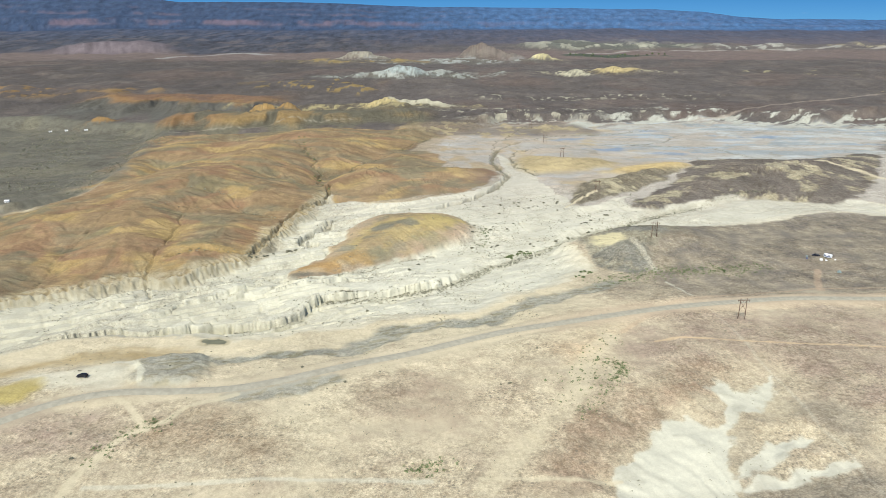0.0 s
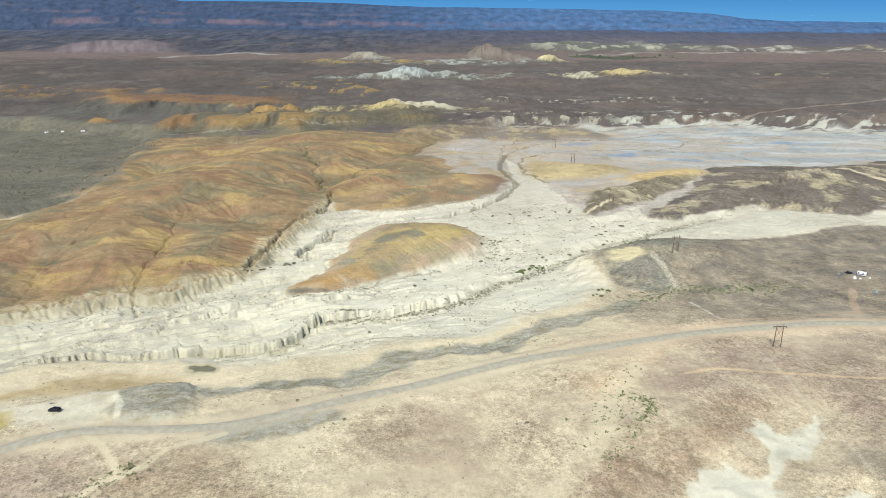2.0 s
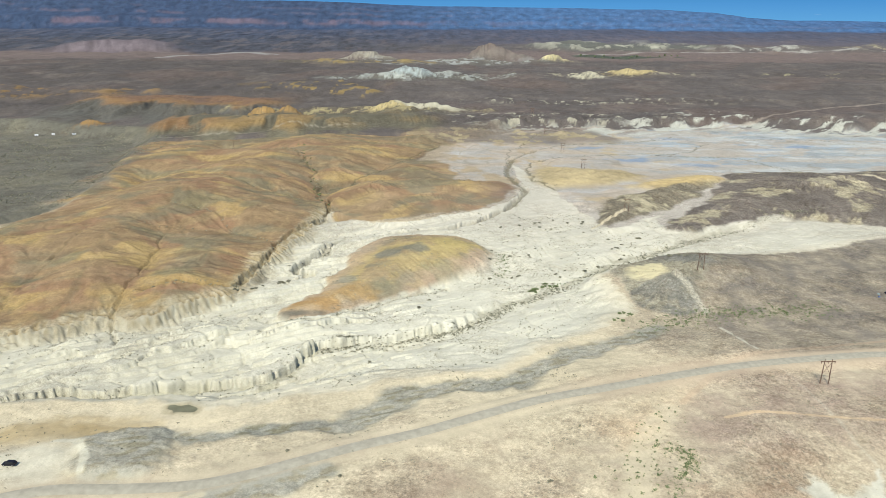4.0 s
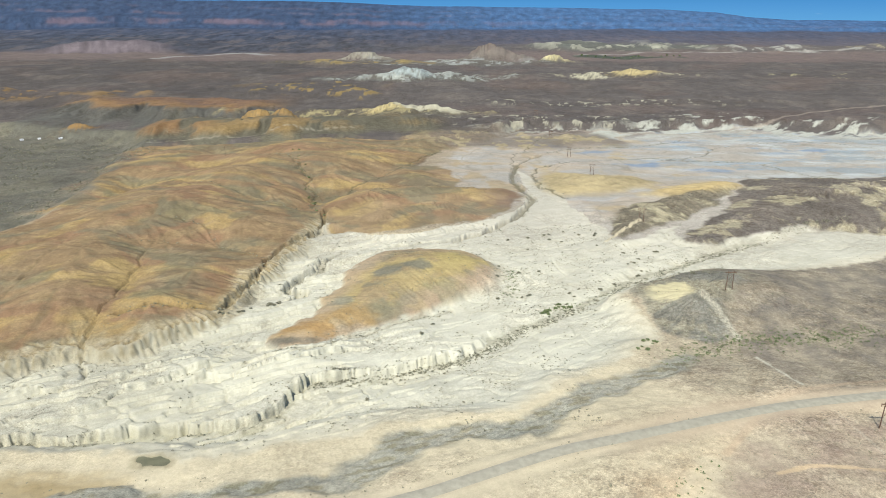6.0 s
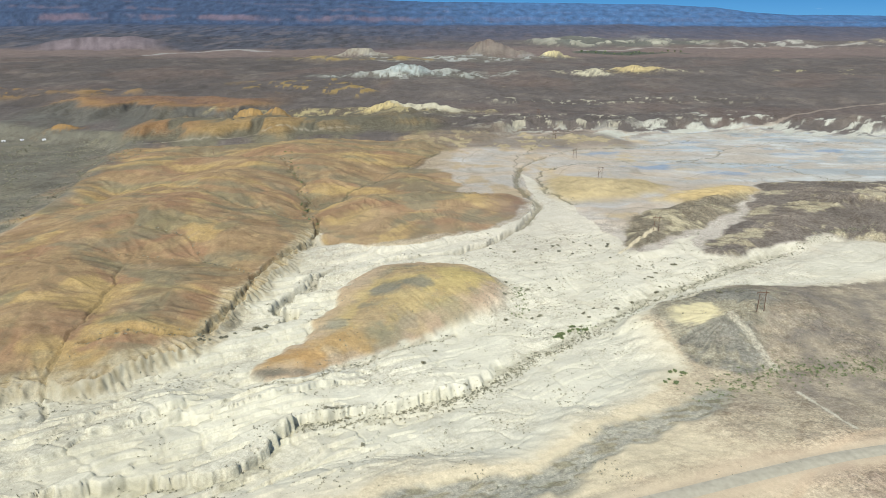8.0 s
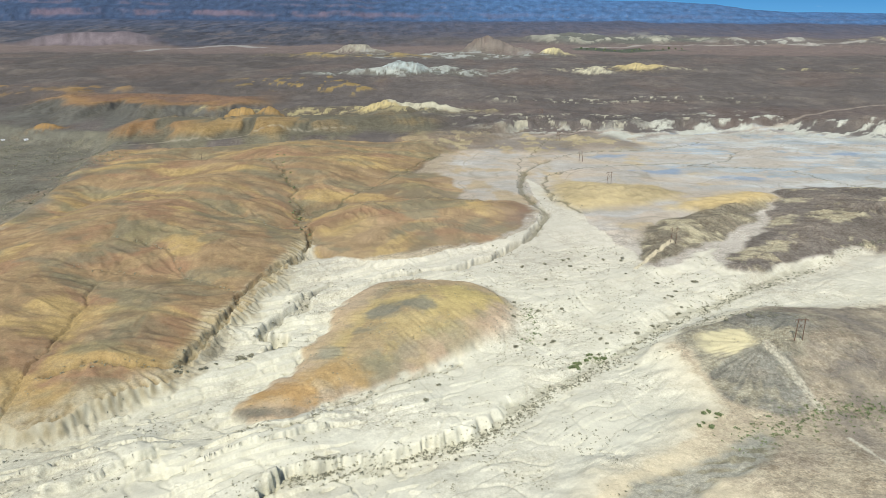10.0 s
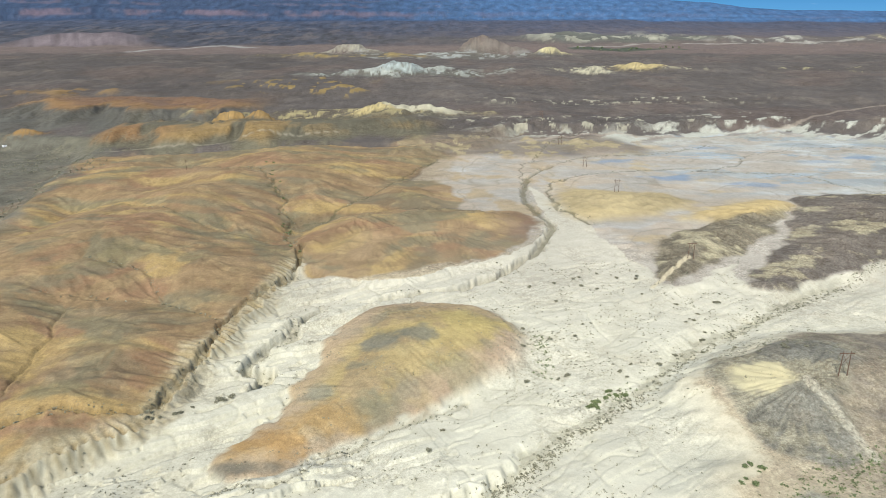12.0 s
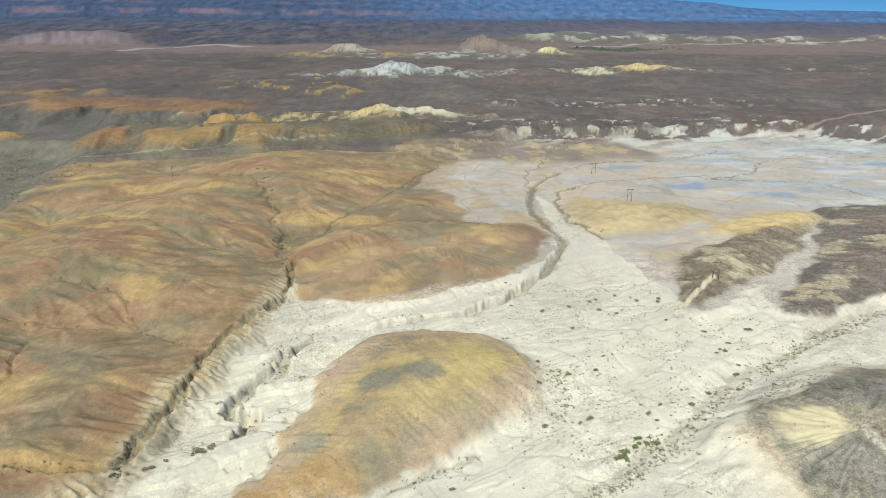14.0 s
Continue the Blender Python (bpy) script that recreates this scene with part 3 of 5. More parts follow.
        scrub[box] *= 1 - step(0.1, 0.5, body)

    # basin, foothills and mesas; blue distance haze is put into the far colours
    if distant:
        far = step(2400, 3000, y)
        slope = np.interp(y, [0, 2400, 2700, 3200, 3700, 4200, 4700, 5200], [20, 20, 22, 40, 68, 102, 138, 150]).astype(np.float32)
        rough, knots = fbm(x, y, 520, 5, 140), fbm(x, y * 0.3, 50, 4, 144, 0.6)
        z = z * (1 - far) + far * (slope + (z - 32) * (1 - step(3600, 4200, y)) + rough * 9 * step(3300, 4300, y) + 10 * step(3500, 3900, y) * (0.4 - ridged(x * 0.6, y, 210, 4, 145)))
        west = 1 - step(-900, 900, x)
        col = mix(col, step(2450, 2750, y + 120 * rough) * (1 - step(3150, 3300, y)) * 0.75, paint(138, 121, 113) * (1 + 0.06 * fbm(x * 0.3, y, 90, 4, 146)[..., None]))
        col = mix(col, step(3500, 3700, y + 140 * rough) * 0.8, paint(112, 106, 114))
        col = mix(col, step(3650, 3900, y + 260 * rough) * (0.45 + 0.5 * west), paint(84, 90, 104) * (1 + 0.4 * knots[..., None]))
        col = mix(col, step(3700, 3900, y) * step(0.15, 0.4, fbm(x, y * 0.35, 60, 5, 148, 0.62)) * 0.6, paint(122, 112, 114))
        field_edge = step(560, 580, x) * (1 - step(1000, 1030, x)) * step(2870, 2885, y) * (1 - step(2990, 3010, y))
        col = mix(col, field_edge * 0.85, paint(84, 96, 78))
        cliff = np.exp(-(((x + 1412) / 265) ** 4))
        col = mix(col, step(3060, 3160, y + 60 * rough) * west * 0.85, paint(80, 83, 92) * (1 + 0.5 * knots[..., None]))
        col = mix(col, step(3150, 3300, y) * west * step(0.15, 0.5, fbm(x, y * 0.35, 90, 4, 147, 0.6)) * 0.5, paint(132, 122, 118))
        z = z + 42 * cliff * step(3080, 3170, y + 60 * rough) * (1 - step(3300, 3900, y))
        col = mix(col, 0.85 * cliff * step(3040, 3080, y + 60 * rough) * (1 - step(3170, 3230, y + 60 * rough)), paint(116, 105, 108) * (1 + 0.7 * ridged(x + 0.4 * y, y * 0.2, 42, 3, 150)[..., None]))
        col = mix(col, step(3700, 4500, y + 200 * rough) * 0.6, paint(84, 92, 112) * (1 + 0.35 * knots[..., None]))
        nook = 1.6 * np.abs(perlin(x / 230, y * 0, 160)) + 0.6 * np.abs(perlin(x / 80, y * 0, 161)) + 0.1 * np.abs(perlin(x / 30, y * 0, 165))
        line = 4640 + 110 * fbm(x, y * 0, 900, 2, 162)
        top = skyline(x) + 3 * fbm(x, y * 0, 300, 3, 164)
        run = np.clip((y - line) / 340 + 0.10 * (nook - 0.6) * (1 - step(0.75, 1.0, (y - line) / 340)), 0, 1)
        part_up = np.interp(run, [0, 0.14, 0.2, 0.46, 0.52, 0.66, 0.70, 1], [0, 0.12, 0.30, 0.44, 0.56, 0.66, 0.74, 1]).astype(np.float32)
        m = step(0, 0.06, run)
        z = z * (1 - m) + m * (140 + (top - 140) * part_up)
        # mesa slopes tinted blue as haze, stronger to the east
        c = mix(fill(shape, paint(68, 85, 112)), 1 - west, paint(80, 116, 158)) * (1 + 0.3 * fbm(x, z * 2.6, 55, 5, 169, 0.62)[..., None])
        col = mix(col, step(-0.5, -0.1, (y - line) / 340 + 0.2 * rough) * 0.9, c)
        level = part_up + 0.05 * fbm(x, y * 0, 170, 3, 174) - 0.05 * (nook - 0.8)
        broken = step(-0.25, 0.35, fbm(x, z * 3, 380, 4, 170, 0.6) + 0.2 * west)
        rock = paint(122, 106, 116) * (1 + 0.3 * ridged(x, z * 1.5, 60, 3, 171)[..., None])
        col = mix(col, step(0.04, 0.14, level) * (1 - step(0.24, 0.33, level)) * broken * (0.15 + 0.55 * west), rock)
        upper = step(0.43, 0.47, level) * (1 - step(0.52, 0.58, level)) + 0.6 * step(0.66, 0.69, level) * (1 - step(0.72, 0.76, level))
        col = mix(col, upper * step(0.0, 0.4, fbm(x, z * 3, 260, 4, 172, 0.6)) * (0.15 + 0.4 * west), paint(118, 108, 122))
        scrub = scrub * (1 - 0.7 * far)

    if not mid:
        return z, np.clip(col, 0.01, 0.9), np.clip(scrub, 0, 1)

    # near sands, clays and banks south of the wash
    shore = line_field(wx, wy, curved(SOUTH, 3), 60)[0]
    z = z - 6.5 * (1 - step(2, 58, shore)) * (1 - step(60, 120, x)) * (1 - step(400, 430, y))
    shore = (1 - step(18, 58, shore + 8 * patch)) * (1 - step(60, 120, x)) * (1 - step(400, 430, y))
    col = mix(col, shore * 0.85, SAND)
    scrub = scrub * (1 - 0.7 * shore)
    for outline, pigment, soft, much in ((SAND2, SAND, 16, 0.85), (SAND1, PALE, 6, 0.9), (OCHRE_S, paint(194, 168, 118), 6, 0.85), (YELLOW1, paint(206, 186, 116), 3, 0.9), (LOOPHILL, SLATE, 4, 0.85), (STREAK, SLATE, 3, 0.95), (GREYBAND, SLATE, 2, 0.8), (GREYSE, GREY, 8, 0.6)):
        d = zone(wx, wy - (7 if outline is STREAK else 0), outline, 30) + (4 if pigment is SLATE else 0)
        a = step(-soft, soft, d + 0.25 * soft * grain)
        c = pigment * (1 + 0.14 * fbm(x * 0.5 - 0.3 * y, y, 8, 3, 178)[..., None])
        col = mix(col, a * much * (0.85 + 0.3 * patch), c)
        if pigment is SLATE:
            scrub = np.maximum(scrub * (1 - a), 0.4 * a)
            col = mix(col, a * step(0.15, 0.5, ridged(x * 0.5 - 0.35 * y, y, 6, 3, 177)) * 0.5, paint(206, 204, 190))
        elif outline is not GREYSE:
            scrub = scrub * (1 - 0.75 * a)
        if outline is LOOPHILL:
            z = z + 2.5 * a
        if outline is STREAK:
            z = z - 0.9 * a + 0.5 * a * ridged(x - 0.6 * y, y * 0.6, 6, 2, 179)
    d = np.maximum(np.maximum(zone(wx, wy, BADSE, 30), zone(wx, wy, BADSE2, 30)), zone(wx, wy, BADSE3, 30))
    swing = np.arctan2(x - 108, y - 165)
    rib = 1 - 2 * np.abs(perlin(swing * 5 + 0.9 * patch, np.hypot(x - 108, y - 165) / 60, 180)) + 0.4 * perlin(swing * 16 + patch, np.hypot(x - 108, y - 165) / 30, 181)
    a = step(-1.0, 1.6, d + 1.2 * rib + 2.5 * patch + 1.5 * grain)
    fan = step(-26, 4, d)
    z = z - 3.5 * fan + 0.6 * fan * rib
    col = mix(col, a * 0.95, paint(240, 234, 210))
    col = mix(col, a * step(0.5, 1.2, rib + 0.6 * grain + 0.9 * patch) * 0.35, paint(186, 178, 158))
    scrub = scrub * (1 - a)

    # the wash: a steep north bank, a gentle south one
    inn = inside(wx, wy, curved(WASH, 3, True))
    dn, _, an = line_field(wx, wy, curved(NORTH, 3), 60)
    dn2 = line_field(wx, wy, curved(NORTH2, 3), 60)[0]
    ds = line_field(wx, wy, curved(SOUTH, 3), 60)[0]
    rill = 1 - 2 * np.abs(perlin(an / 5.5 + 0.9 * perlin(x / 11, y / 11, 194), dn / 26, 195)) + 0.5 * perlin(an / 2.4, dn / 16, 196)
    rill = rill * (0.25 + 0.9 * step(-0.35, 0.45, fbm(x, y, 34, 3, 198))) + 0.5 * fbm(x, y, 8, 3, 199, 0.6)
    sheer = 1 - step(-112, -70, x)
    w = np.where(inn, step(0, 8, dn + 2.2 * rill) * step(0, 12, dn2) * step(0, 26, ds), 0)
    w = w * (1 - step(630, 700, wy))
    hum = ridged((0.86 * x + 0.51 * y) * 0.3, 0.86 * y - 0.51 * x, 20, 4, 200)
    run_on, aside = (0.86 * x + 0.51 * y) * 0.2, 0.86 * y - 0.51 * x
    shelf = fbm(run_on + 6 * broad, aside + 8 * broad, 20, 4, 202) * 2.4
    shelf = shelf + 0.10 * grain + 0.10 * np.abs(perlin(x / 3, y / 3, 204))
    shelf = np.floor(shelf) + step(0.93, 1.0, shelf - np.floor(shelf))
    cracks = drains(x, y, 26, 203)
    flats = step(-70, 20, x)
    ledge = 0
    for points, tall, seed in ((TERRACE_A, 3.2, 340), (TERRACE_B, 3.2, 344), (TERRACE_C, 2.6, 348)):
        d, side, along = line_field(wx, wy, curved(points, 3), 26)
        end = np.minimum(along, 95 - along)
        sd = d * side + 2.2 * perlin(along / 9, along * 0, seed) + 1.6 * np.abs(perlin(along / 3.4, d / 40, seed + 1))
        ledge = ledge + tall * step(0.3, 0.9, sd) * (1 - step(6, 25, d)) * step(0, 12, end)
    z = z * (1 - w) + w * (floor + ledge + (0.25 + 0.3 * (1 - step(-60, 20, x))) * hum + (0.35 + 1.3 * (1 - flats)) * shelf + (0.10 + 0.12 * (1 - flats)) * ridged(x, y, 6, 3, 205) + 0.6 * broad - 0.5 * cracks)
    white = np.where(inn, step(0, 2.5, dn2) * step(0, 6, ds + 2 * grain), 0)
    apron = np.where(inn, 1, 1 - step(2 + 3 * sheer, 5 + 8 * sheer, dn + 4 * g2 + 3 * g3 - 2 * rill))
    c = fill(shape, WHITE)
    c = mix(c, step(0.0, 0.7, fbm(x, y, 30, 5, 210, 0.6)) * 0.6, PALE)
    c = mix(c, step(0.1, 0.7, fbm(x * 0.7 + 0.5 * y, y, 20, 5, 215, 0.62)) * 0.4, paint(206, 198, 174))
    c = mix(c, step(-0.1, 0.6, fbm(run_on, aside, 26, 4, 217, 0.6)) * (0.5 - 0.25 * flats), paint(216, 209, 187))
    c = mix(c, (1 - step(0, 22, ds)) * 0.6, SAND)
    c = mix(c, step(480, 680, y) * 0.8, paint(214, 205, 186))
    c = mix(c, (1 - step(-170, -50, x)) * 0.5, paint(206, 199, 176))
    c = mix(c, cracks * (0.15 - 0.08 * flats) * w, paint(160, 154, 128))
    c = mix(c, drains(x * 0.6, y, 11, 207) * 0.08 * w, paint(172, 166, 142))
    # ledge risers darkened in colour, as shaded faces
    c = mix(c, step(0.05, 0.35, shelf - np.floor(shelf)) * (1 - step(0.65, 0.95, shelf - np.floor(shelf))) * 0.22, paint(160, 154, 130))
    c = c * (1.04 + 0.045 * grain[..., None])
    z = z + np.where(inn, 0, 1) * apron * (0.1 + 0.9 * sheer) * (0.4 * g2 + 0.8 * g3 + 0.3 * rill + 0.4 * fbm(x, y, 9, 3, 197) - 0.3)
    bankside = mix(fill(shape, paint(184, 166, 128)), step(-0.5, 0.6, g2 + 0.5 * g3 + 0.4 * grain), paint(214, 202, 170))
    col = mix(col, np.where(inn, 0, apron) * (0.35 + 0.45 * sheer), bankside)
    near_bank = np.where(inn, 1 - step(3, 10, dn + 2 * rill), 0) * sheer
    # tan clay of the bank foot, with its shade painted in
    c = mix(c, near_bank * np.clip(0.7 + 0.35 * g3 + 0.3 * grain, 0, 1), paint(182, 168, 136))
    z = z + near_bank * (0.9 * ridged(x, y, 6, 3, 206) + 0.4 * g3)
    col = mix(col, white, c)
    scrub = scrub * (1 - white) + white * np.clip(0.12 + 0.35 * fbm(x, y, 60, 3, 218), 0, 0.4)

    # mounds standing in the wash
    d = zone(wx, wy, ISLAND, 60)
    a = step(-1.5, 3 + 12 * step(-20, 40, x), d + 0.8 * grain)
    q = np.clip(d / 46, 0, 1)
    peak = np.exp(-(((x + 5) / 46) ** 2) - ((y - 530) / 42) ** 2)
    rib = 0.3 * g2 + 0.25 * g3
    body = floor + 0.4 + 7.5 * q ** 0.72 + 4.5 * peak + 0.8 * rib * step(2, 14, d)
    z = np.where(d > -2, z * (1 - a) + a * np.maximum(z, body), z)
    c = mix(clay, 0.45 + 0 * d, paint(192, 170, 126))
    c = mix(c, step(0.0, 0.45, fbm(x, y, 30, 5, 225, 0.62)) * 0.6, paint(140, 136, 114))
    c = mix(c, step(0.05, 0.5, fbm(x, y, 34, 4, 227, 0.55)) * 0.7, paint(204, 180, 120))
    c = mix(c, step(0.25, 0.7, rib * 0.5 + 0.5 * grain) * 0.12, paint(150, 136, 112))
    c = mix(c, (1 - step(3, 22, d + 5 * patch)) * 0.65, paint(204, 178, 148))
    for cx, cy, rx, ry, much, pigment in (
        (18, 500, 20, 18, 0.6, paint(206, 178, 148)), (30, 519, 16, 22, 0.7, paint(210, 182, 152)), (4, 480, 18, 14, 0.6, paint(192, 164, 136)), (-12, 462, 18, 12, 0.5, paint(194, 166, 138)),
        (9, 535, 24, 16, 0.85, paint(206, 184, 118)), (-5, 520, 26, 12, 0.7, paint(200, 178, 118)), (-22, 501, 20, 12, 0.7, paint(204, 180, 124)), (1, 496, 14, 12, 0.6, paint(152, 146, 114)),
        (-38, 466, 14, 14, 0.6, paint(154, 148, 118)), (-37, 517, 13, 9, 0.85, paint(132, 129, 114)), (-18, 520, 12, 8, 0.85, paint(130, 127, 112)), (-80, 445, 16, 12, 0.85, paint(188, 148, 92)),
        (-56, 461, 18, 12, 0.75, paint(192, 156, 100)), (-62, 478, 9, 8, 0.7, paint(146, 146, 130)), (-84, 429, 13, 6, 0.9, paint(122, 116, 102)),
    ):
        q = np.hypot((x - cx) / rx, (y - cy) / ry) + 0.5 * fbm(x, y, 16, 4, 231, 0.6) + 0.12 * g2
        c = mix(c, (1 - step(0.4, 1.2, q)) * much, pigment)
    col = mix(col, a * 0.95, c * (1.06 + 0.08 * grain[..., None]))
    scrub = np.maximum(scrub, 0.22 * a)
    for outline, tall, reach, pigment, seed in ((CONE, 3.2, 34, paint(148, 145, 132), 230), (GREY3A, 12, 42, paint(142, 132, 112), 234), (GREY3B, 11, 70, paint(128, 118, 108), 238), (OCHRE2, 2.5, 50, None, 242), (OCHRE2B, 2, 50, None, 246), (OCHRE3, 6, 40, paint(196, 176, 132), 250), (OCHRE4, 6, 30, paint(212, 186, 132), 254)):
        d = zone(wx + 6 * perlin(x / 22, y / 22, 235), wy + 6 * perlin(x / 22, y / 22, 236), outline, reach + 10)
        a = step(-2, 4, d + grain) if seed < 248 else step(-8, 14, d + 4 * patch)
        q = np.clip(d / reach, 0, 1)
        rib = 0.65 * g2 + 0.5 * g3 if seed < 248 else ridged(x + 0.4 * y, y - 0.5 * x, 15, 3, seed)
        if outline is CONE:
            q = np.clip(1 - np.hypot((x - 147) / 40, (y - 467) / 44), 0, 1)
            rib = 0.7 * (1 - 2 * np.abs(perlin(np.arctan2(y - 467, x - 147) * 6.0 + 0.5 * patch, q * 1.5, seed))) + 0.5 * perlin(np.arctan2(y - 467, x - 147) * 15.0 + 0.5 * patch, q * 3, seed + 1) + 0.2 * grain
        z = z + a * tall * (q * (0.85 + 0.22 * rib) + (0.16 if outline is CONE else 0.05) * rib)
        c = clay if pigment is None else pigment * (1 + 0.22 * bp + 0.14 * rib[..., None] + 0.12 * grain[..., None])
        if seed == 242:
            c = mix(c, step(20, 66, x) * step(660, 700, y) * 0.6, paint(140, 112, 98))
        col = mix(col, a * 0.93, c)
        if seed < 240:
            col = mix(col, a * step(0.1, 0.5, rib * 0.35 + 0.9 * fbm(x, y, 34, 4, seed + 2, 0.6) - 0.1 * q) * (0.4 if outline is CONE else 0.7), paint(218, 206, 170))
            scrub = np.maximum(scrub, 0.7 * a)
        else:
            scrub = scrub * (1 - a)
    # the cone's pale crown and spur
    crown = np.exp(-(((x - 132) / 17) ** 2) - ((y - 474) / 15) ** 2)
    col = mix(col, step(0.35, 0.8, crown + 0.15 * grain) * 0.9, paint(232, 218, 174))
    scrub = scrub * (1 - step(0.3, 0.7, crown))
    spur = line_field(x, y, [(148, 467), (151, 445), (152, 424)], 8)[0]
    col = mix(col, (1 - step(1.0, 3.2, spur + grain)) * 0.8, paint(222, 214, 190))

    # the main channel, with a cut bank on its north side
    d, side, along = line_field(wx, wy, curved(THALWEG, 3), 60)
    s = d * side + 2.4 * perlin(along / 11, along * 0, 260) + 1.2 * perlin(along / 4, along * 0, 261)
    live = (1 - step(34, 58, d)) * w
    tall = (6.8 - 4.2 * step(170, 330, along)) * (0.75 + 0.5 * perlin(along / 45, along * 0, 263))
    flute = 1 - 2 * np.abs(perlin(along / 4.2, s / 30, 262)) + 0.5 * perlin(along / 1.7, s / 30, 264)
    cut = step(1.5, 2.3 + 9 * step(180, 300, along), s + 1.3 * flute * (0.3 + 0.9 * step(-0.3, 0.4, perlin(along / 17, along * 0, 265))))
    z = z + live * (-3.8 + tall * cut * (1 - step(8, 50, s) * 0.45) + 2.8 * step(3, 26, -s))
    col = mix(col, (1 - step(1.2, 4.0, d + 2.6 * grain)) * w * (1 - cut) * 0.4 * step(-0.5, 0.2, patch + 0.4), paint(162, 158, 130))
    for points, depth, width, seed, sway in ((GULLY_N, 4.2, 4.4, 270, 2.5), (GULLY_M, 7.0, 8.5, 274, 3.5), (GULLY_E, 3.0, 4, 278, 4.0), (TRIB, 1.6, 3, 282, 3.0), (CREEK_L1, 0.8, 1.6, 286, 2.0), (CREEK_L2, 0.8, 1.6, 290, 2.0), (CREEK_L3, 0.9, 1.8, 294, 2.0), (CREEK_F, 1.5, 2.5, 298, 5.0), (CREEK_F2, 1.5, 2.5, 302, 5.0), (ISLEDGE, 1.4, 3, 306, 2.0), (CREEK_F3, 1.5, 2.5, 308, 5.0), (CREEK_F4, 1.5, 2.5, 312, 5.0), (CREEK_T, 0.8, 2, 316, 3.0), (VALE3, 0.8, 1.6, 318, 3.0), (VALE4, 2.0, 2.6, 322, 3.0)):
        if points is GULLY_N:
            sway = 2.5 + 5 * step(640, 700, y)
        sx = sway * perlin(x / 15, y / 15, seed) + 1.3 * perlin(x / 5, y / 5, seed + 1)
        sy = sway * perlin(x / 15, y / 15, seed + 2) + 1.3 * perlin(x / 5, y / 5, seed + 3)
        d, _, along = line_field(x + sx, y + sy, curved(points, 3), 24)
        low = 0.75 if points is GULLY_M else 0.5
        deep = low + (1 - low) * step(-0.25, 0.35, perlin(along / 24, along * 0, seed + 5))
        fade = 1 - 0.65 * step(640, 740, y)
        z = z - fade * deep * depth * (1 - step(0.28 * width, 0.52 * width, d + 0.5 * perlin(x / 3, y / 3, seed)))
        # bed darkened in colour: shade of the cut, plus scrub along it
        col = mix(col, (1 - step(0.12 * width, 0.5 * width, d)) * (0.3 + 0.3 * step(620, 680, y)), paint(104, 100, 76))
    return z, np.clip(col, 0.01, 0.9), np.clip(scrub, 0, 1)


def tracks(x, y, z, col, scrub):
    """Beaten tracks and old scars."""
    jitter = 0.5 * perlin(x / 7, y / 7, 300)
    for points, half, pigment, much in (
        (ROUTE1, 1.8, SAND, 0.8), (ROUTE2, 1.5, SAND, 0.8), (ROUTE3, 1.6, PALE, 0.7), (ROUTE4, 0.6, PALE, 0.28), (ROUTE5, 0.9, paint(236, 206, 164), 0.75),
        (ROUTE6, 0.8, PALE, 0.7), (ROUTE7, 1.6, paint(218, 188, 154), 0.45), (ROUTE8, 2.2, paint(216, 186, 154), 0.55), (SCAR, 1.2, PALE, 0.6),
        (SCAR2, 1.2, SAND, 0.7), (SANDWAY, 5.0, SAND, 0.55), (TRACK9, 4.0, SAND, 0.8), (TRACK10, 1.5, SAND, 0.8), (UPTRACK, 4.0, paint(190, 174, 156), 0.6),
        (PALELINE, 1.6, paint(200, 190, 166), 0.5), (CRESTLINE, 1.2, paint(196, 182, 152), 0.4), (HIGHWAY, 16.0, paint(186, 178, 166), 0.7), (SILTLINE, 26.0, paint(176, 172, 164), 0.8),
    ):
        d = line_field(x, y, curved(points, 4), half * 3)[0] + jitter
        a = (1 - step(half * 0.6, half * 1.4, d)) * much
        col = mix(col, a, pigment)
        scrub = scrub * (1 - a)
    return col, scrub


ROADLINE = curved(ROAD, 6)
r0 = land(ROADLINE[:, 0].astype(np.float32), ROADLINE[:, 1].astype(np.float32))[0]
ROADZ = np.convolve(np.pad(r0, 12, mode="edge"), np.ones(25) / 25, mode="valid")


def whole(x, y):
    """The ground with its tracks and the road's bed, worked out in strips."""
    if x.ndim == 2 and len(x) > 90:
        strips = [whole(x[n : n + 80], y[n : n + 80]) for n in range(0, len(x), 80)]
        return tuple(np.concatenate(k) for k in zip(*strips))
    z, col, scrub = land(x, y)
    if y.min() > 4600:
        return z, col, scrub
    col, scrub = tracks(x, y, z, col, scrub)
    d, side, along = line_field(x, y, ROADLINE, 16)
    runs = np.concatenate([[0], np.cumsum(np.hypot(*np.diff(ROADLINE, axis=0).T))])
    a = 1 - step(3.6, 12, d)
    z = z * (1 - a) + np.interp(along, runs, ROADZ) * a
    col = mix(col, (1 - step(7, 15, d + 4 * perlin(x / 16, y / 16, 311))) * step(20, 90, x) * 0.6, paint(224, 199, 168))
    col = mix(col, (1 - step(2.8, 5.5, d + 0.6 * perlin(x / 4, y / 4, 310))) * 0.5, paint(204, 188, 162))
    scrub = scrub * (1 - a)
    if y.min() < 400:
        d = zone(x, y, POND, 12) + 2.2 * fbm(x, y, 7, 3, 315)
        a = step(-7, 1, d)
        z = z * (1 - a) + a * (POND_Z + 0.15 - 0.5 * step(-0.5, 2.5, d))
        col = mix(col, step(-3, 1.5, d) * 0.7, paint(150, 140, 106))
    return z, col, scrub


POND_Z = float(np.mean([land(np.array([px], np.float32), np.array([py], np.float32))[0][0] for px, py in POND])) - 0.3


def height(x, y):
    return float(whole(np.array([x], np.float32), np.array([y], np.float32))[0][0])


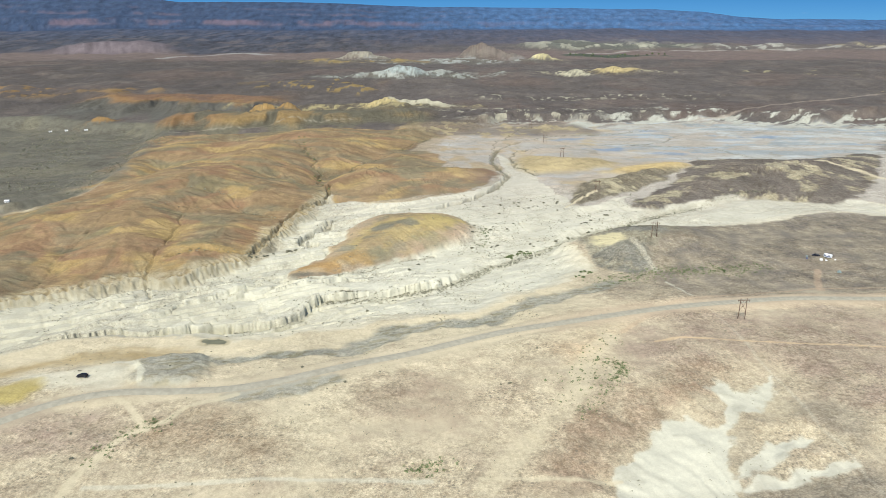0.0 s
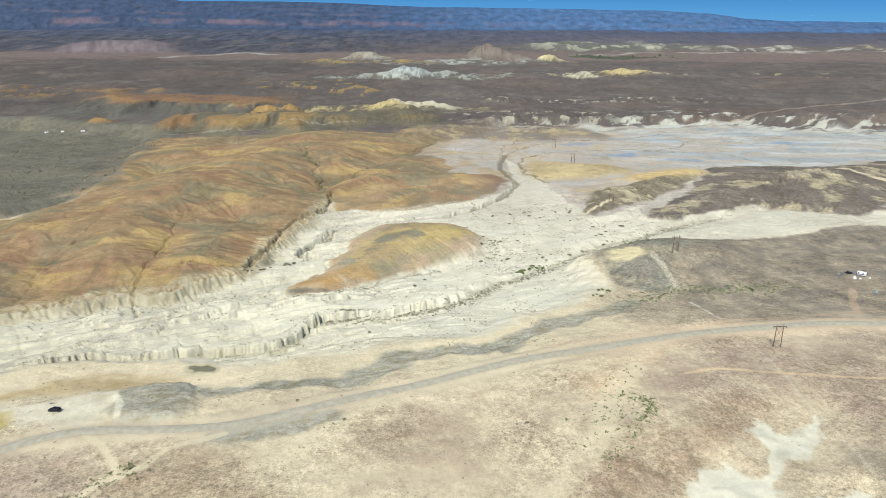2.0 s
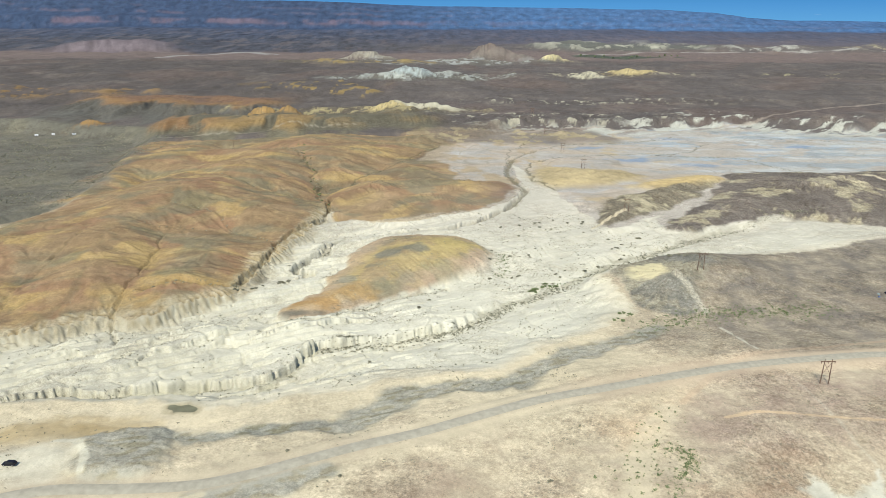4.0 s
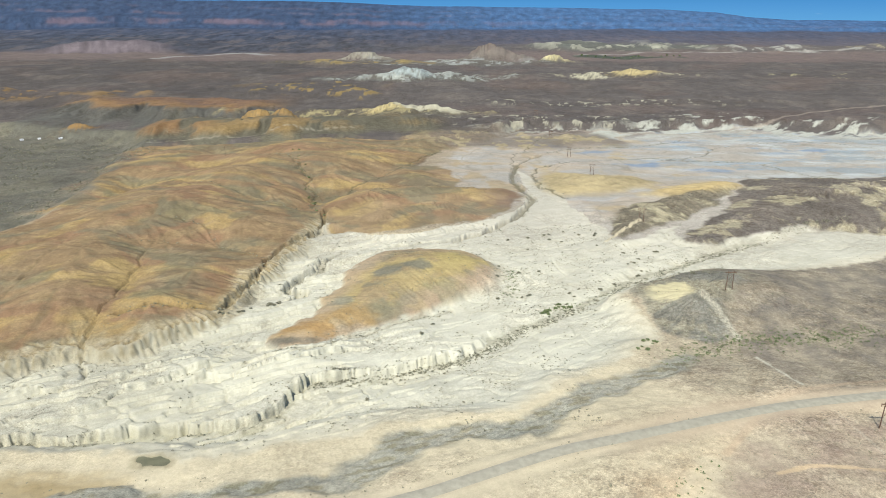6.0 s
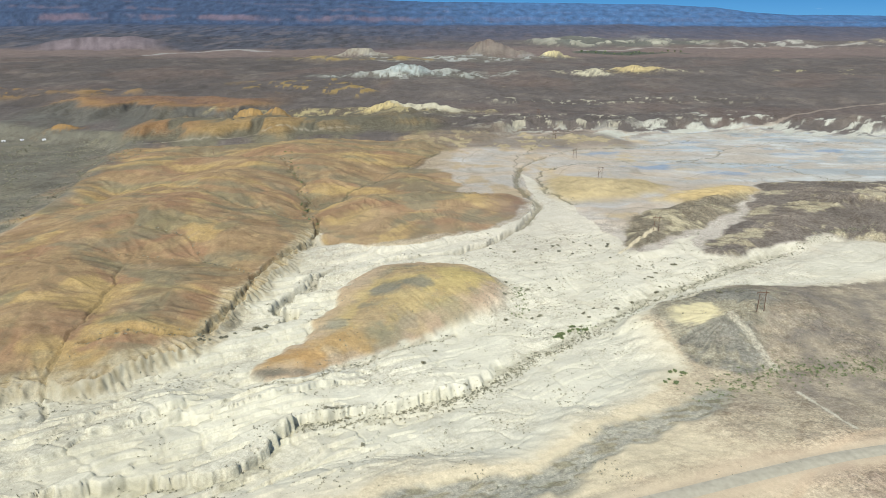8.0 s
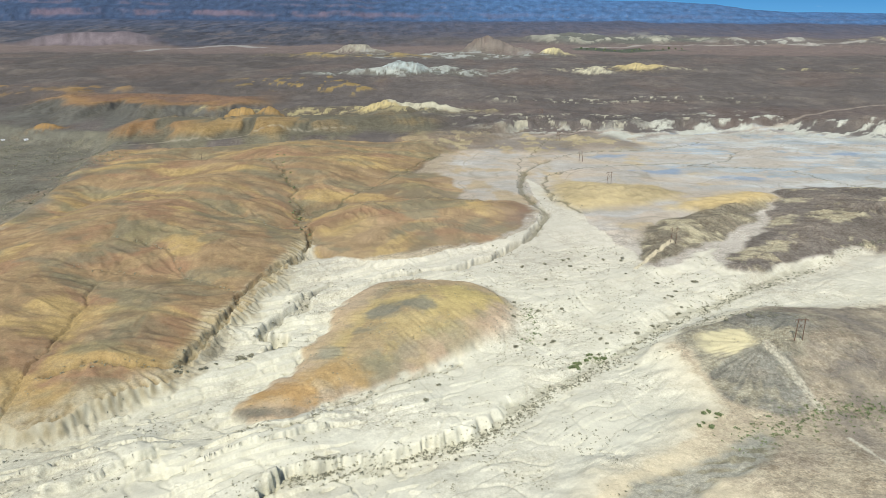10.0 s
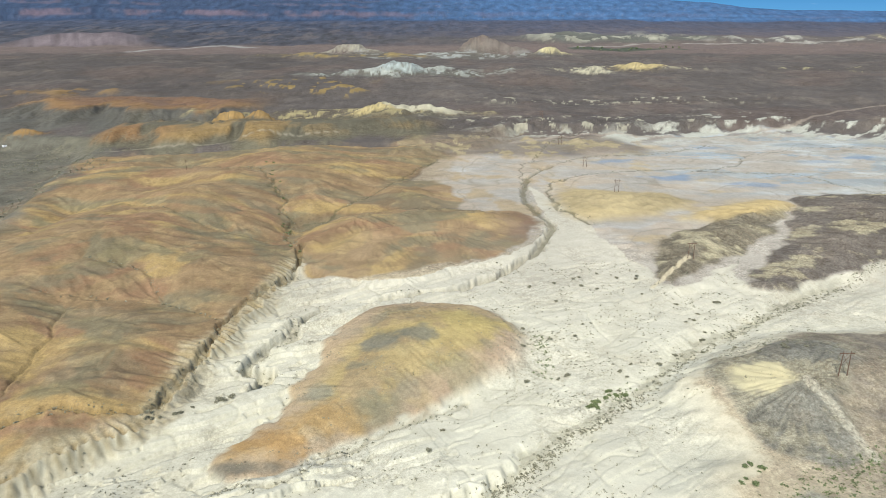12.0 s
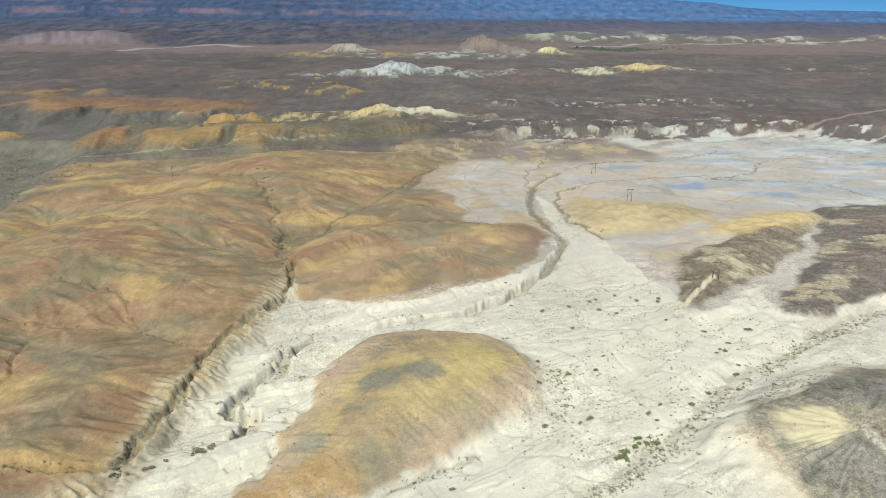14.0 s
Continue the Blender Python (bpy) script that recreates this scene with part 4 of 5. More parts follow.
# ---- materials ----
def material(name, colour, rough=0.9, metal=0.0, vary=0.15, size=1.0, bump=0.0):
    m = bpy.data.materials.new(name)
    m.use_nodes = True
    n, l = m.node_tree.nodes, m.node_tree.links
    b = n["Principled BSDF"]
    b.inputs["Roughness"].default_value, b.inputs["Metallic"].default_value = rough, metal
    b.inputs["Specular IOR Level"].default_value = 0.25
    co = n.new("ShaderNodeTexCoord")
    t = n.new("ShaderNodeTexNoise")
    t.inputs["Scale"].default_value, t.inputs["Detail"].default_value = 1 / size, 6
    l.new(co.outputs["Object"], t.inputs["Vector"])
    r = n.new("ShaderNodeMapRange")
    r.inputs["From Min"].default_value, r.inputs["From Max"].default_value = 0.3, 0.7
    r.inputs["To Min"].default_value, r.inputs["To Max"].default_value = 1 - vary, 1 + vary
    l.new(t.outputs["Fac"], r.inputs["Value"])
    k = n.new("ShaderNodeVectorMath")
    k.operation = "SCALE"
    k.inputs[0].default_value = colour[:3]
    l.new(r.outputs[0], k.inputs["Scale"])
    l.new(k.outputs[0], b.inputs["Base Color"])
    if bump:
        u = n.new("ShaderNodeBump")
        u.inputs["Strength"].default_value, u.inputs["Distance"].default_value = 0.8, bump
        l.new(t.outputs["Fac"], u.inputs["Height"])
        l.new(u.outputs[0], b.inputs["Normal"])
    return m


def ground_material():
    m = bpy.data.materials.new("desert_soil")
    m.use_nodes = True
    n, l = m.node_tree.nodes, m.node_tree.links
    b = n["Principled BSDF"]
    b.inputs["Roughness"].default_value, b.inputs["Specular IOR Level"].default_value = 0.95, 0.1
    soil_and_haze, scrub = n.new("ShaderNodeAttribute"), n.new("ShaderNodeAttribute")
    soil_and_haze.attribute_name, scrub.attribute_name = "soil_and_haze", "scrub"
    co = n.new("ShaderNodeTexCoord")

    def noise_node(size, detail=5):
        t = n.new("ShaderNodeTexNoise")
        t.inputs["Scale"].default_value, t.inputs["Detail"].default_value, t.inputs["Roughness"].default_value = 1 / size, detail, 0.65
        l.new(co.outputs["Object"], t.inputs["Vector"])
        return t

    def ramp(src, a, b2, c, d):
        r = n.new("ShaderNodeMapRange")
        for key, v in zip(("From Min", "From Max", "To Min", "To Max"), (a, b2, c, d)):
            r.inputs[key].default_value = v
        l.new(src, r.inputs["Value"])
        return r.outputs[0]

    def times(a, b2):
        q = n.new("ShaderNodeMath")
        q.operation = "MULTIPLY"
        l.new(a, q.inputs[0])
        l.new(b2, q.inputs[1])
        return q.outputs[0]

    fine, mid, wide = noise_node(1.6, 4), noise_node(9, 6), noise_node(45, 9)
    k = n.new("ShaderNodeVectorMath")
    k.operation = "SCALE"
    l.new(soil_and_haze.outputs["Color"], k.inputs[0])
    spread = n.new("ShaderNodeMix")
    spread.data_type = "FLOAT"
    l.new(ramp(scrub.outputs["Fac"], 0, 0.6, 0.16, 0.9), spread.inputs[0])
    spread.inputs[2].default_value = 1.0
    l.new(times(ramp(fine.outputs["Fac"], 0.3, 0.7, 0.72, 1.26), ramp(mid.outputs["Fac"], 0.3, 0.7, 0.82, 1.16)), spread.inputs[3])
    tone = times(spread.outputs[0], ramp(wide.outputs["Fac"], 0.3, 0.7, 0.87, 1.12))
    l.new(tone, k.inputs["Scale"])
    # crisp mottles of crust, then low scrub as specks
    crust, grit = noise_node(2.6, 8), noise_node(0.6, 2)
    crust.inputs["Roughness"].default_value = 0.78
    blot = times(ramp(crust.outputs["Fac"], 0.48, 0.55, 0, 1), ramp(scrub.outputs["Fac"], 0.05, 0.7, 0.03, 0.40))
    for size, low, high, much in ((6.5, 0.48, 0.56, 0.26), (19, 0.49, 0.56, 0.22)):
        t = noise_node(size, 9)
        t.inputs["Roughness"].default_value = 0.8
        part_of = times(ramp(t.outputs["Fac"], low, high, 0, much), ramp(scrub.outputs["Fac"], 0.05, 0.6, 0.18, 1.0))
        q = n.new("ShaderNodeMath")
        q.operation = "ADD"
        l.new(blot, q.inputs[0])
        l.new(part_of, q.inputs[1])
        blot = q.outputs[0]
    dim = n.new("ShaderNodeMix")
    dim.data_type = "RGBA"
    dim.blend_type = "MULTIPLY"
    l.new(blot, dim.inputs["Factor"])
    l.new(k.outputs[0], dim.inputs["A"])
    dim.inputs["B"].default_value = (0.52, 0.48, 0.45, 1)
    k2 = n.new("ShaderNodeVectorMath")
    k2.operation = "SCALE"
    l.new(dim.outputs["Result"], k2.inputs[0])
    even = n.new("ShaderNodeMix")
    even.data_type = "FLOAT"
    l.new(ramp(scrub.outputs["Fac"], 0.05, 0.6, 0.22, 1.1), even.inputs[0])
    even.inputs[2].default_value = 1.0
    l.new(ramp(grit.outputs["Fac"], 0.32, 0.68, 0.78, 1.24), even.inputs[3])
    l.new(even.outputs[0], k2.inputs["Scale"])
    cells, clumps = n.new("ShaderNodeTexVoronoi"), noise_node(13, 5)
    cells.inputs["Scale"].default_value = 0.55
    l.new(co.outputs["Object"], cells.inputs["Vector"])
    speck = times(times(ramp(cells.outputs["Distance"], 0.24, 0.34, 1, 0), ramp(clumps.outputs["Fac"], 0.40, 0.56, 0.05, 1)), scrub.outputs["Fac"])
    mx = n.new("ShaderNodeMix")
    mx.data_type = "RGBA"
    cap = ramp(speck, 0, 1, 0, 0.85)
    l.new(cap, mx.inputs["Factor"])
    l.new(k2.outputs[0], mx.inputs["A"])
    mx.inputs["B"].default_value = (0.15, 0.135, 0.10, 1)
    l.new(mx.outputs["Result"], b.inputs["Base Color"])
    coarse = n.new("ShaderNodeBump")
    coarse.inputs["Strength"].default_value, coarse.inputs["Distance"].default_value = 0.6, 1.0
    l.new(mid.outputs["Fac"], coarse.inputs["Height"])
    l.new(ramp(scrub.outputs["Fac"], 0.05, 0.5, 0.2, 0.6), coarse.inputs["Strength"])
    u = n.new("ShaderNodeBump")
    u.inputs["Strength"].default_value, u.inputs["Distance"].default_value = 0.6, 0.35
    l.new(fine.outputs["Fac"], u.inputs["Height"])
    l.new(ramp(scrub.outputs["Fac"], 0.05, 0.5, 0.2, 0.6), u.inputs["Strength"])
    l.new(coarse.outputs[0], u.inputs["Normal"])
    l.new(u.outputs[0], b.inputs["Normal"])
    return m


def part(name, bm, mat, parent=None, label=""):
    me = bpy.data.meshes.new(name)
    bm.to_mesh(me)
    bm.free()
    me.materials.append(mat)
    ob = new(name, me)
    if parent:
        ob.parent = parent
    return tagged(ob, label)


def sheet(name, vx, vy, vz, mat):
    """One mesh from a table of places."""
    rows, cols = vx.shape
    me = bpy.data.meshes.new(name)
    me.vertices.add(rows * cols)
    me.vertices.foreach_set("co", np.stack([vx, vy, vz], -1).astype(np.float32).ravel())
    n = np.arange(rows * cols).reshape(rows, cols)
    quads = np.stack([n[:-1, :-1], n[:-1, 1:], n[1:, 1:], n[1:, :-1]], -1).reshape(-1, 4)
    me.loops.add(quads.size)
    me.loops.foreach_set("vertex_index", quads.ravel())
    me.polygons.add(len(quads))
    me.polygons.foreach_set("loop_start", np.arange(0, quads.size, 4))
    me.polygons.foreach_set("use_smooth", np.ones(len(quads), bool))
    me.update(calc_edges=True)
    me.materials.append(mat)
    return new(name, me)


# ---- the ground ----
lines = [-1500, -1100, -800, -560, -380, -260, -170, -110, -70, -40, -20]
lines += list(range(0, 150, 3))
v = 150.0
while v < 5060:
    lines.append(v)
    d = max(v - 255, 160)
    v += 0.5 if 336 < v < 470 else min(max(0.75 if v > 300 else 0.9, d * d / 140000), 8.5 if v < 1950 else 15)
    if v > 4600:
        v -= 6
ys = np.array(lines + [5060, 5120, 5300], np.float32)
u = np.linspace(-1, 1, 1000)
u = 0.6 * u + 0.4 * u ** 3
u = np.concatenate([[-6, -4, -2.6, -1.8, -1.3, -1.1], u, [1.1, 1.3, 1.8, 2.6, 4, 6]]).astype(np.float32)
wide = np.maximum(0.7 * (ys + 80) + 20, 180)
gx, gy = u[None, :] * wide[:, None], np.repeat(ys[:, None], len(u), 1)
gx = np.clip(gx, -9000, 9000)
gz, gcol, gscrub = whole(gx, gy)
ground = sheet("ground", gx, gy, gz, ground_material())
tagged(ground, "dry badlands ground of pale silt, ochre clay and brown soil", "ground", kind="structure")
# soil colours, with far haze and some shade painted in
a = ground.data.attributes.new("soil_and_haze", "FLOAT_COLOR", "POINT")
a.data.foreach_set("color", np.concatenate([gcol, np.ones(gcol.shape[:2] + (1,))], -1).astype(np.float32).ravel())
a = ground.data.attributes.new("scrub", "FLOAT", "POINT")
a.data.foreach_set("value", gscrub.astype(np.float32).ravel())

# ---- the gravel road ----
tang = np.gradient(ROADLINE, axis=0)
tang /= np.hypot(*tang.T)[:, None]
across = np.linspace(-2.8, 2.8, 9)
rx = ROADLINE[:, :1] + tang[:, 1:] * across
ry = ROADLINE[:, 1:] - tang[:, :1] * across
rz = ROADZ[:, None] + 0.30 - 0.032 * across ** 2
road = sheet("road", rx, ry, rz, material("gravel", tuple(paint(192, 184, 163)), 0.95, vary=0.14, size=2.5, bump=0.1))
tagged(road, "pale grey-brown graded gravel road across the plain", "road", kind="structure")

# ---- small builders ----
def box(bm, cx, cy, cz, sx, sy, sz, taper=1.0, m=None):
    """A block centred at cx, cy, standing on cz; taper narrows its top."""
    vs = []
    for z, k in ((cz, 1.0), (cz + sz, taper)):
        for a, b in ((-1, -1), (1, -1), (1, 1), (-1, 1)):
            co = Vector((cx + a * sx / 2 * k, cy + b * sy / 2 * k, z))
            vs.append(bm.verts.new(m @ co if m else co))
    for f in ((3, 2, 1, 0), (4, 5, 6, 7), (0, 1, 5, 4), (1, 2, 6, 5), (2, 3, 7, 6), (3, 0, 4, 7)):
        bm.faces.new([vs[k] for k in f])
    return bm


def rod(bm, a, b, r0, r1, sides=8):
    a, b = Vector(a), Vector(b)
    q = (b - a).to_track_quat("Z", "Y").to_matrix()
    rings = []
    for at, r in ((a, r0), (b, r1)):
        rings.append([bm.verts.new(at + q @ Vector((r * math.cos(t), r * math.sin(t), 0))) for t in (2 * math.pi * k / sides for k in range(sides))])
    for k in range(sides):
        bm.faces.new((rings[0][k], rings[0][(k + 1) % sides], rings[1][(k + 1) % sides], rings[1][k]))
    bm.faces.new(rings[0][::-1])
    bm.faces.new(rings[1])
    return bm


def loft(bm, sections):
    """Joins outlines of equal length, and closes both ends."""
    rings = [[bm.verts.new(v) for v in s] for s in sections]
    n = len(rings[0])
    for a, b in zip(rings, rings[1:]):
        for k in range(n):
            bm.faces.new((a[k], a[(k + 1) % n], b[(k + 1) % n], b[k]))
    bm.faces.new(rings[0][::-1])
    bm.faces.new(rings[-1])
    bmesh.ops.recalc_face_normals(bm, faces=bm.faces)
    return bm


def thing(name, x, y, z, label, category, group="", turn=0):
    ob = new(name)
    ob.empty_display_size = 0.5
    ob.matrix_world = pose(x, y, z, 0, 0, turn)
    return tagged(ob, label, category, group)


WOOD = material("weathered_timber", (0.12, 0.075, 0.05), 0.85, vary=0.3, size=0.6)
STEEL = material("galvanised_steel", (0.32, 0.32, 0.33), 0.5, 0.7, vary=0.1)
GLASS = material("dark_glass", (0.02, 0.022, 0.025), 0.08, vary=0.05)
RUBBER = material("tyre_rubber", (0.02, 0.02, 0.02), 0.9, vary=0.2)
BLACK = material("black_car_paint", (0.012, 0.012, 0.015), 0.25, 0.0, vary=0.1)
WHITEPAINT = material("white_paint", (0.75, 0.75, 0.73), 0.4, vary=0.06)
BLUEPAINT = material("blue_paint", (0.05, 0.09, 0.22), 0.35, vary=0.1)
TEAL = material("teal_canvas", (0.22, 0.28, 0.26), 0.8, vary=0.15)
CANVAS = material("white_canvas", (0.7, 0.7, 0.67), 0.85, vary=0.1)
PORCELAIN = material("brown_porcelain", (0.10, 0.05, 0.035), 0.25, vary=0.1)
LAMPGLASS = material("lamp_glass", (0.55, 0.5, 0.45), 0.1, vary=0.05)


# ---- timber pylons ----
def pylon(x, y, label):
    ob = thing("timber_pylon", x, y, height(x, y) - 0.3, label, "power pole", "power line across the valley")
    for side in (-1, 1):
        part("pole", rod(bmesh.new(), (side * 1.9, 0, 0), (side * 1.65, 0, 12.2), 0.24, 0.16), WOOD, ob)
    arm = box(bmesh.new(), 0, 0, 10.9, 6.4, 0.3, 0.38)
    arm = part("crossarm", arm, WOOD, ob)
    for a, b in (((-1.85, 0.2, 4.6), (1.7, 0.2, 10.4)), ((1.85, -0.2, 4.6), (-1.7, -0.2, 10.4))):
        part("cross_brace", rod(bmesh.new(), a, b, 0.09, 0.09, 6), WOOD, ob)
    for px in (-3.0, 0, 3.0):
        bm = bmesh.new()
        rod(bm, (px, 0, 10.9), (px, 0, 9.9), 0.05, 0.05, 6)
        for n in range(3):
            rod(bm, (px, 0, 10.2 + n * 0.22), (px, 0, 10.28 + n * 0.22), 0.16, 0.10, 8)
        part("insulator", bm, PORCELAIN, ob, "brown porcelain insulator string")
    return ob


first = pylon(*PYLONS[0], "weathered brown timber pylon of two poles beside the gravel road")
for px, py in PYLONS[1:]:
    ob = copy_thing(first, pose(px, py, height(px, py) - 0.3))
    tagged(ob, "weathered brown timber pylon of two poles on open badlands")
tagged(first, "weathered brown timber pylon of two poles beside the gravel road")
lone = thing("timber_pole", -239, 858, height(-239, 858) - 0.3, "single weathered timber pole on the ochre hills", "power pole")
part("pole", rod(bmesh.new(), (0, 0, 0), (0, 0, 11), 0.2, 0.13), WOOD, lone)
part("crossarm", box(bmesh.new(), 0, 0, 10, 2.6, 0.16, 0.2), WOOD, lone)


# ---- vehicles ----
def wheel(ob, x, y, r=0.38):
    bm = bmesh.new()
    rod(bm, (x, y - 0.13, r), (x, y + 0.13, r), r, r, 16)
    tyre = part("wheel", bm, RUBBER, ob, "black rubber tyre")
    part("rim", rod(bmesh.new(), (x, y - 0.15, r), (x, y + 0.15, r), 0.22, 0.22, 12), STEEL, tyre)


def car(name, x, y, turn, paintwork, label, category, truck=False):
    ob = thing(name, x, y, height(x, y) - 0.04, label, category, turn=turn)
    w = 0.94

    def outline(px, low, high, half):
        return [(px, -half, low), (px, half, low), (px, half * 1.02, (low + high) / 2), (px, half * 0.9, high), (px, -half * 0.9, high), (px, -half * 1.02, (low + high) / 2)]

    body = part("body", loft(bmesh.new(), [outline(-2.45, 0.45, 0.85, w * 0.9), outline(-2.3, 0.3, 1.05, w), outline(-0.9, 0.28, 1.08, w), outline(1.2, 0.28, 1.05, w), outline(2.1, 0.3, 0.95, w), outline(2.4, 0.42, 0.75, w * 0.88)]), paintwork, ob)
    back = 0.0 if truck else -2.1
    part("cabin", loft(bmesh.new(), [outline(back - 0.15, 1.0, 1.1, w * 0.88), outline(back + 0.25, 1.0, 1.68, w * 0.8), outline(0.5, 1.0, 1.72, w * 0.8), outline(1.35, 1.0, 1.08, w * 0.86)]), paintwork, ob)
    part("windscreen", loft(bmesh.new(), [[(1.28, -0.66, 1.12), (1.28, 0.66, 1.12), (0.62, 0.62, 1.66), (0.62, -0.62, 1.66)], [(1.31, -0.66, 1.14), (1.31, 0.66, 1.14), (0.65, 0.62, 1.68), (0.65, -0.62, 1.68)]]), GLASS, ob)
    for s in (-1, 1):
        for a, b in ((0.48, -0.55), (-0.65, -1.8))[: 1 if truck else 2]:
            q = [(a + 0.3, s * 0.82, 1.12), (b, s * 0.82, 1.12), (b + 0.1, s * 0.74, 1.6), (a, s * 0.74, 1.6)]
            part("side_window", loft(bmesh.new(), [q, [(px, py + s * 0.03, pz) for px, py, pz in q]]), GLASS, ob)
        part("headlight", box(bmesh.new(), 2.3, s * 0.62, 0.72, 0.16, 0.32, 0.15), LAMPGLASS, ob)
        part("tail_light", box(bmesh.new(), -2.38, s * 0.66, 0.78, 0.12, 0.22, 0.2), PORCELAIN, ob)
        for px in (-1.5, 1.5):
            wheel(ob, px, s * 0.84)
    return ob


car("parked_car", *CAR, 178, BLACK, "black parked car on pale sandy ground by the road", "car")
car("parked_pickup", CAMP[0] - 4, CAMP[1] + 3, 165, BLACK, "dark parked pickup beside the white camper", "pickup", True)


def camper(x, y, turn):
    ob = thing("camper", x, y, height(x, y), "white camper trailer with a blue stripe on bare ground", "trailer", turn=turn)
    ring = lambda px, k: [(px, -1.15 * k, 0.7), (px, 1.15 * k, 0.7), (px, 1.15 * k, 2.5), (px, 0.9 * k, 2.9 - 0.3 * (1 - k)), (px, -0.9 * k, 2.9 - 0.3 * (1 - k)), (px, -1.15 * k, 2.5)]
    part("body", loft(bmesh.new(), [ring(-2.5, 0.92), ring(-2.3, 1), ring(2.1, 1), ring(2.5, 0.9)]), WHITEPAINT, ob)
    for s in (-1, 1):
        part("stripe", box(bmesh.new(), 0, s * 1.16, 1.1, 4.4, 0.03, 0.5), BLUEPAINT, ob, "blue stripe")
        for px in (-1.6, 1.2):
            part("window", box(bmesh.new(), px, s * 1.16, 1.7, 1.0, 0.04, 0.6), GLASS, ob)
        wheel(ob, -0.5, s * 1.0, 0.36)
    part("drawbar", box(bmesh.new(), 3.0, 0, 0.5, 1.4, 0.2, 0.14), STEEL, ob)
    part("drawbar_leg", rod(bmesh.new(), (3.5, 0, 0), (3.5, 0, 0.5), 0.05, 0.05, 6), STEEL, ob)
    return ob


camper(CAMP[0] + 2.5, CAMP[1] - 1, -52)


def tent(x, y, turn, mat, label, size=1.0):
    ob = thing("tent", x, y, height(x, y) - 0.05, label, "tent", turn=turn)
    rows = []
    for px in (-1.5, -0.7, 0.7, 1.5):
        k = 1 - 0.25 * abs(px) / 1.5
        rows.append([(px * size, -1.2 * size, 0), (px * size, -0.7 * size * k, 0.9 * k * size), (px * size, 0, 1.35 * k * size), (px * size, 0.7 * size * k, 0.9 * k * size), (px * size, 1.2 * size, 0)])
    part("shell", loft(bmesh.new(), rows), mat, ob)
    part("door_flap", loft(bmesh.new(), [[(1.5 * size, -0.4 * size, 0.02), (1.5 * size, 0.4 * size, 0.02), (1.5 * size, 0, 0.85 * size)], [(1.56 * size, -0.4 * size, 0.02), (1.56 * size, 0.4 * size, 0.02), (1.56 * size, 0, 0.85 * size)]]), CANVAS, ob)
    return ob


tent(CAMP[0] - 4, CAMP[1] - 4, 20, CANVAS, "white canvas tarpaulin shelter beside the camper", 0.7)
tent(CAMP2[0], CAMP2[1], 60, TEAL, "low teal tent standing alone on scrubby ground", 1.1)


def crate(x, y, turn, mat, label, sx, sy, sz):
    ob = thing("storage_box", x, y, height(x, y) - 0.03, label, "box", "camp boxes", turn)
    part("body", box(bmesh.new(), 0, 0, 0, sx, sy, sz, 0.95), mat, ob)
    part("lid", box(bmesh.new(), 0, 0, sz, sx * 1.02, sy * 1.02, 0.1, 0.96), mat, ob)


for dx, dy, s, mat, word in ((-5, -6, 1.2, CANVAS, "white"), (-2, -7, 0.9, WHITEPAINT, "white"), (-11, 2, 1.0, TEAL, "teal"), (5, -6, 0.8, CANVAS, "white"), (-13, -2, 0.8, BLUEPAINT, "blue")):
    crate(CAMP[0] + dx, CAMP[1] + dy, 40 * dx, mat, word + " storage box on bare ground at the camp", s * 1.5, s, s * 0.7)


# ---- sheds in the western valley ----
def shed(x, y, turn, length, width, tall, wallpaint, roofpaint, label, name="shed"):
    ob = thing(name, x, y, height(x, y) - 0.2, label, name.replace("_", " "), "valley sheds", turn)
    part("wall", box(bmesh.new(), 0, 0, 0, length, width, tall), wallpaint, ob)
    h = length / 2 + 0.4
    ridge = lambda px: [(px, -width / 2 - 0.4, tall), (px, width / 2 + 0.4, tall), (px, width / 2 + 0.4, tall + 0.15), (px, 0, tall + 1.2), (px, -width / 2 - 0.4, tall + 0.15)]
    part("roof", loft(bmesh.new(), [ridge(-h), ridge(h)]), roofpaint, ob)
    door = part("door", box(bmesh.new(), 0, -width / 2 - 0.04, 0.2, 1.2, 0.06, 2.0), STEEL, ob)
    part("handle", box(bmesh.new(), 0.45, -width / 2 - 0.1, 1.1, 0.12, 0.06, 0.05), BLACK, door)
    for px in (-length * 0.3, length * 0.3):
        part("window", box(bmesh.new(), px, -width / 2 - 0.03, 1.2, 1.2, 0.06, 0.9), GLASS, ob)


shed(-402, 634, 12, 3.6, 2.6, 1.6, WHITEPAINT, WHITEPAINT, "small white shed with a shallow roof on the valley floor")
shed(-540, 1082, 25, 4.5, 2.8, 1.2, WHITEPAINT, WHITEPAINT, "long white shed beside the dirt track")
shed(-576, 1092, 20, 3.6, 2.6, 1.2, WHITEPAINT, WHITEPAINT, "white shed on grey valley ground")
shed(-598, 1086, 20, 4, 2.6, 1.2, WHITEPAINT, WHITEPAINT, "low white shed on grey valley ground")
car("parked_van", -392, 628, 20, BLACK, "dark van parked by the white shed", "van")


# ---- the pond ----
def pond():
    bm = bmesh.new()
    ring = curved(POND, 5, True)
    cx, cy = ring.mean(0)
    level = POND_Z
    inner = [bm.verts.new((cx + 1.5 * (px - cx), cy + 1.5 * (py - cy), level)) for px, py in ring]
    centre = bm.verts.new((cx, cy, level))
    for k in range(len(inner)):
        bm.faces.new((centre, inner[k], inner[(k + 1) % len(inner)]))
    m = material("green_pond_water", (0.15, 0.145, 0.085), 0.35, vary=0.2, size=3)
    ob = part("water", bm, m)
    tagged(ob, "small murky green pond in a hollow of the wash", "water", kind="structure")


pond()


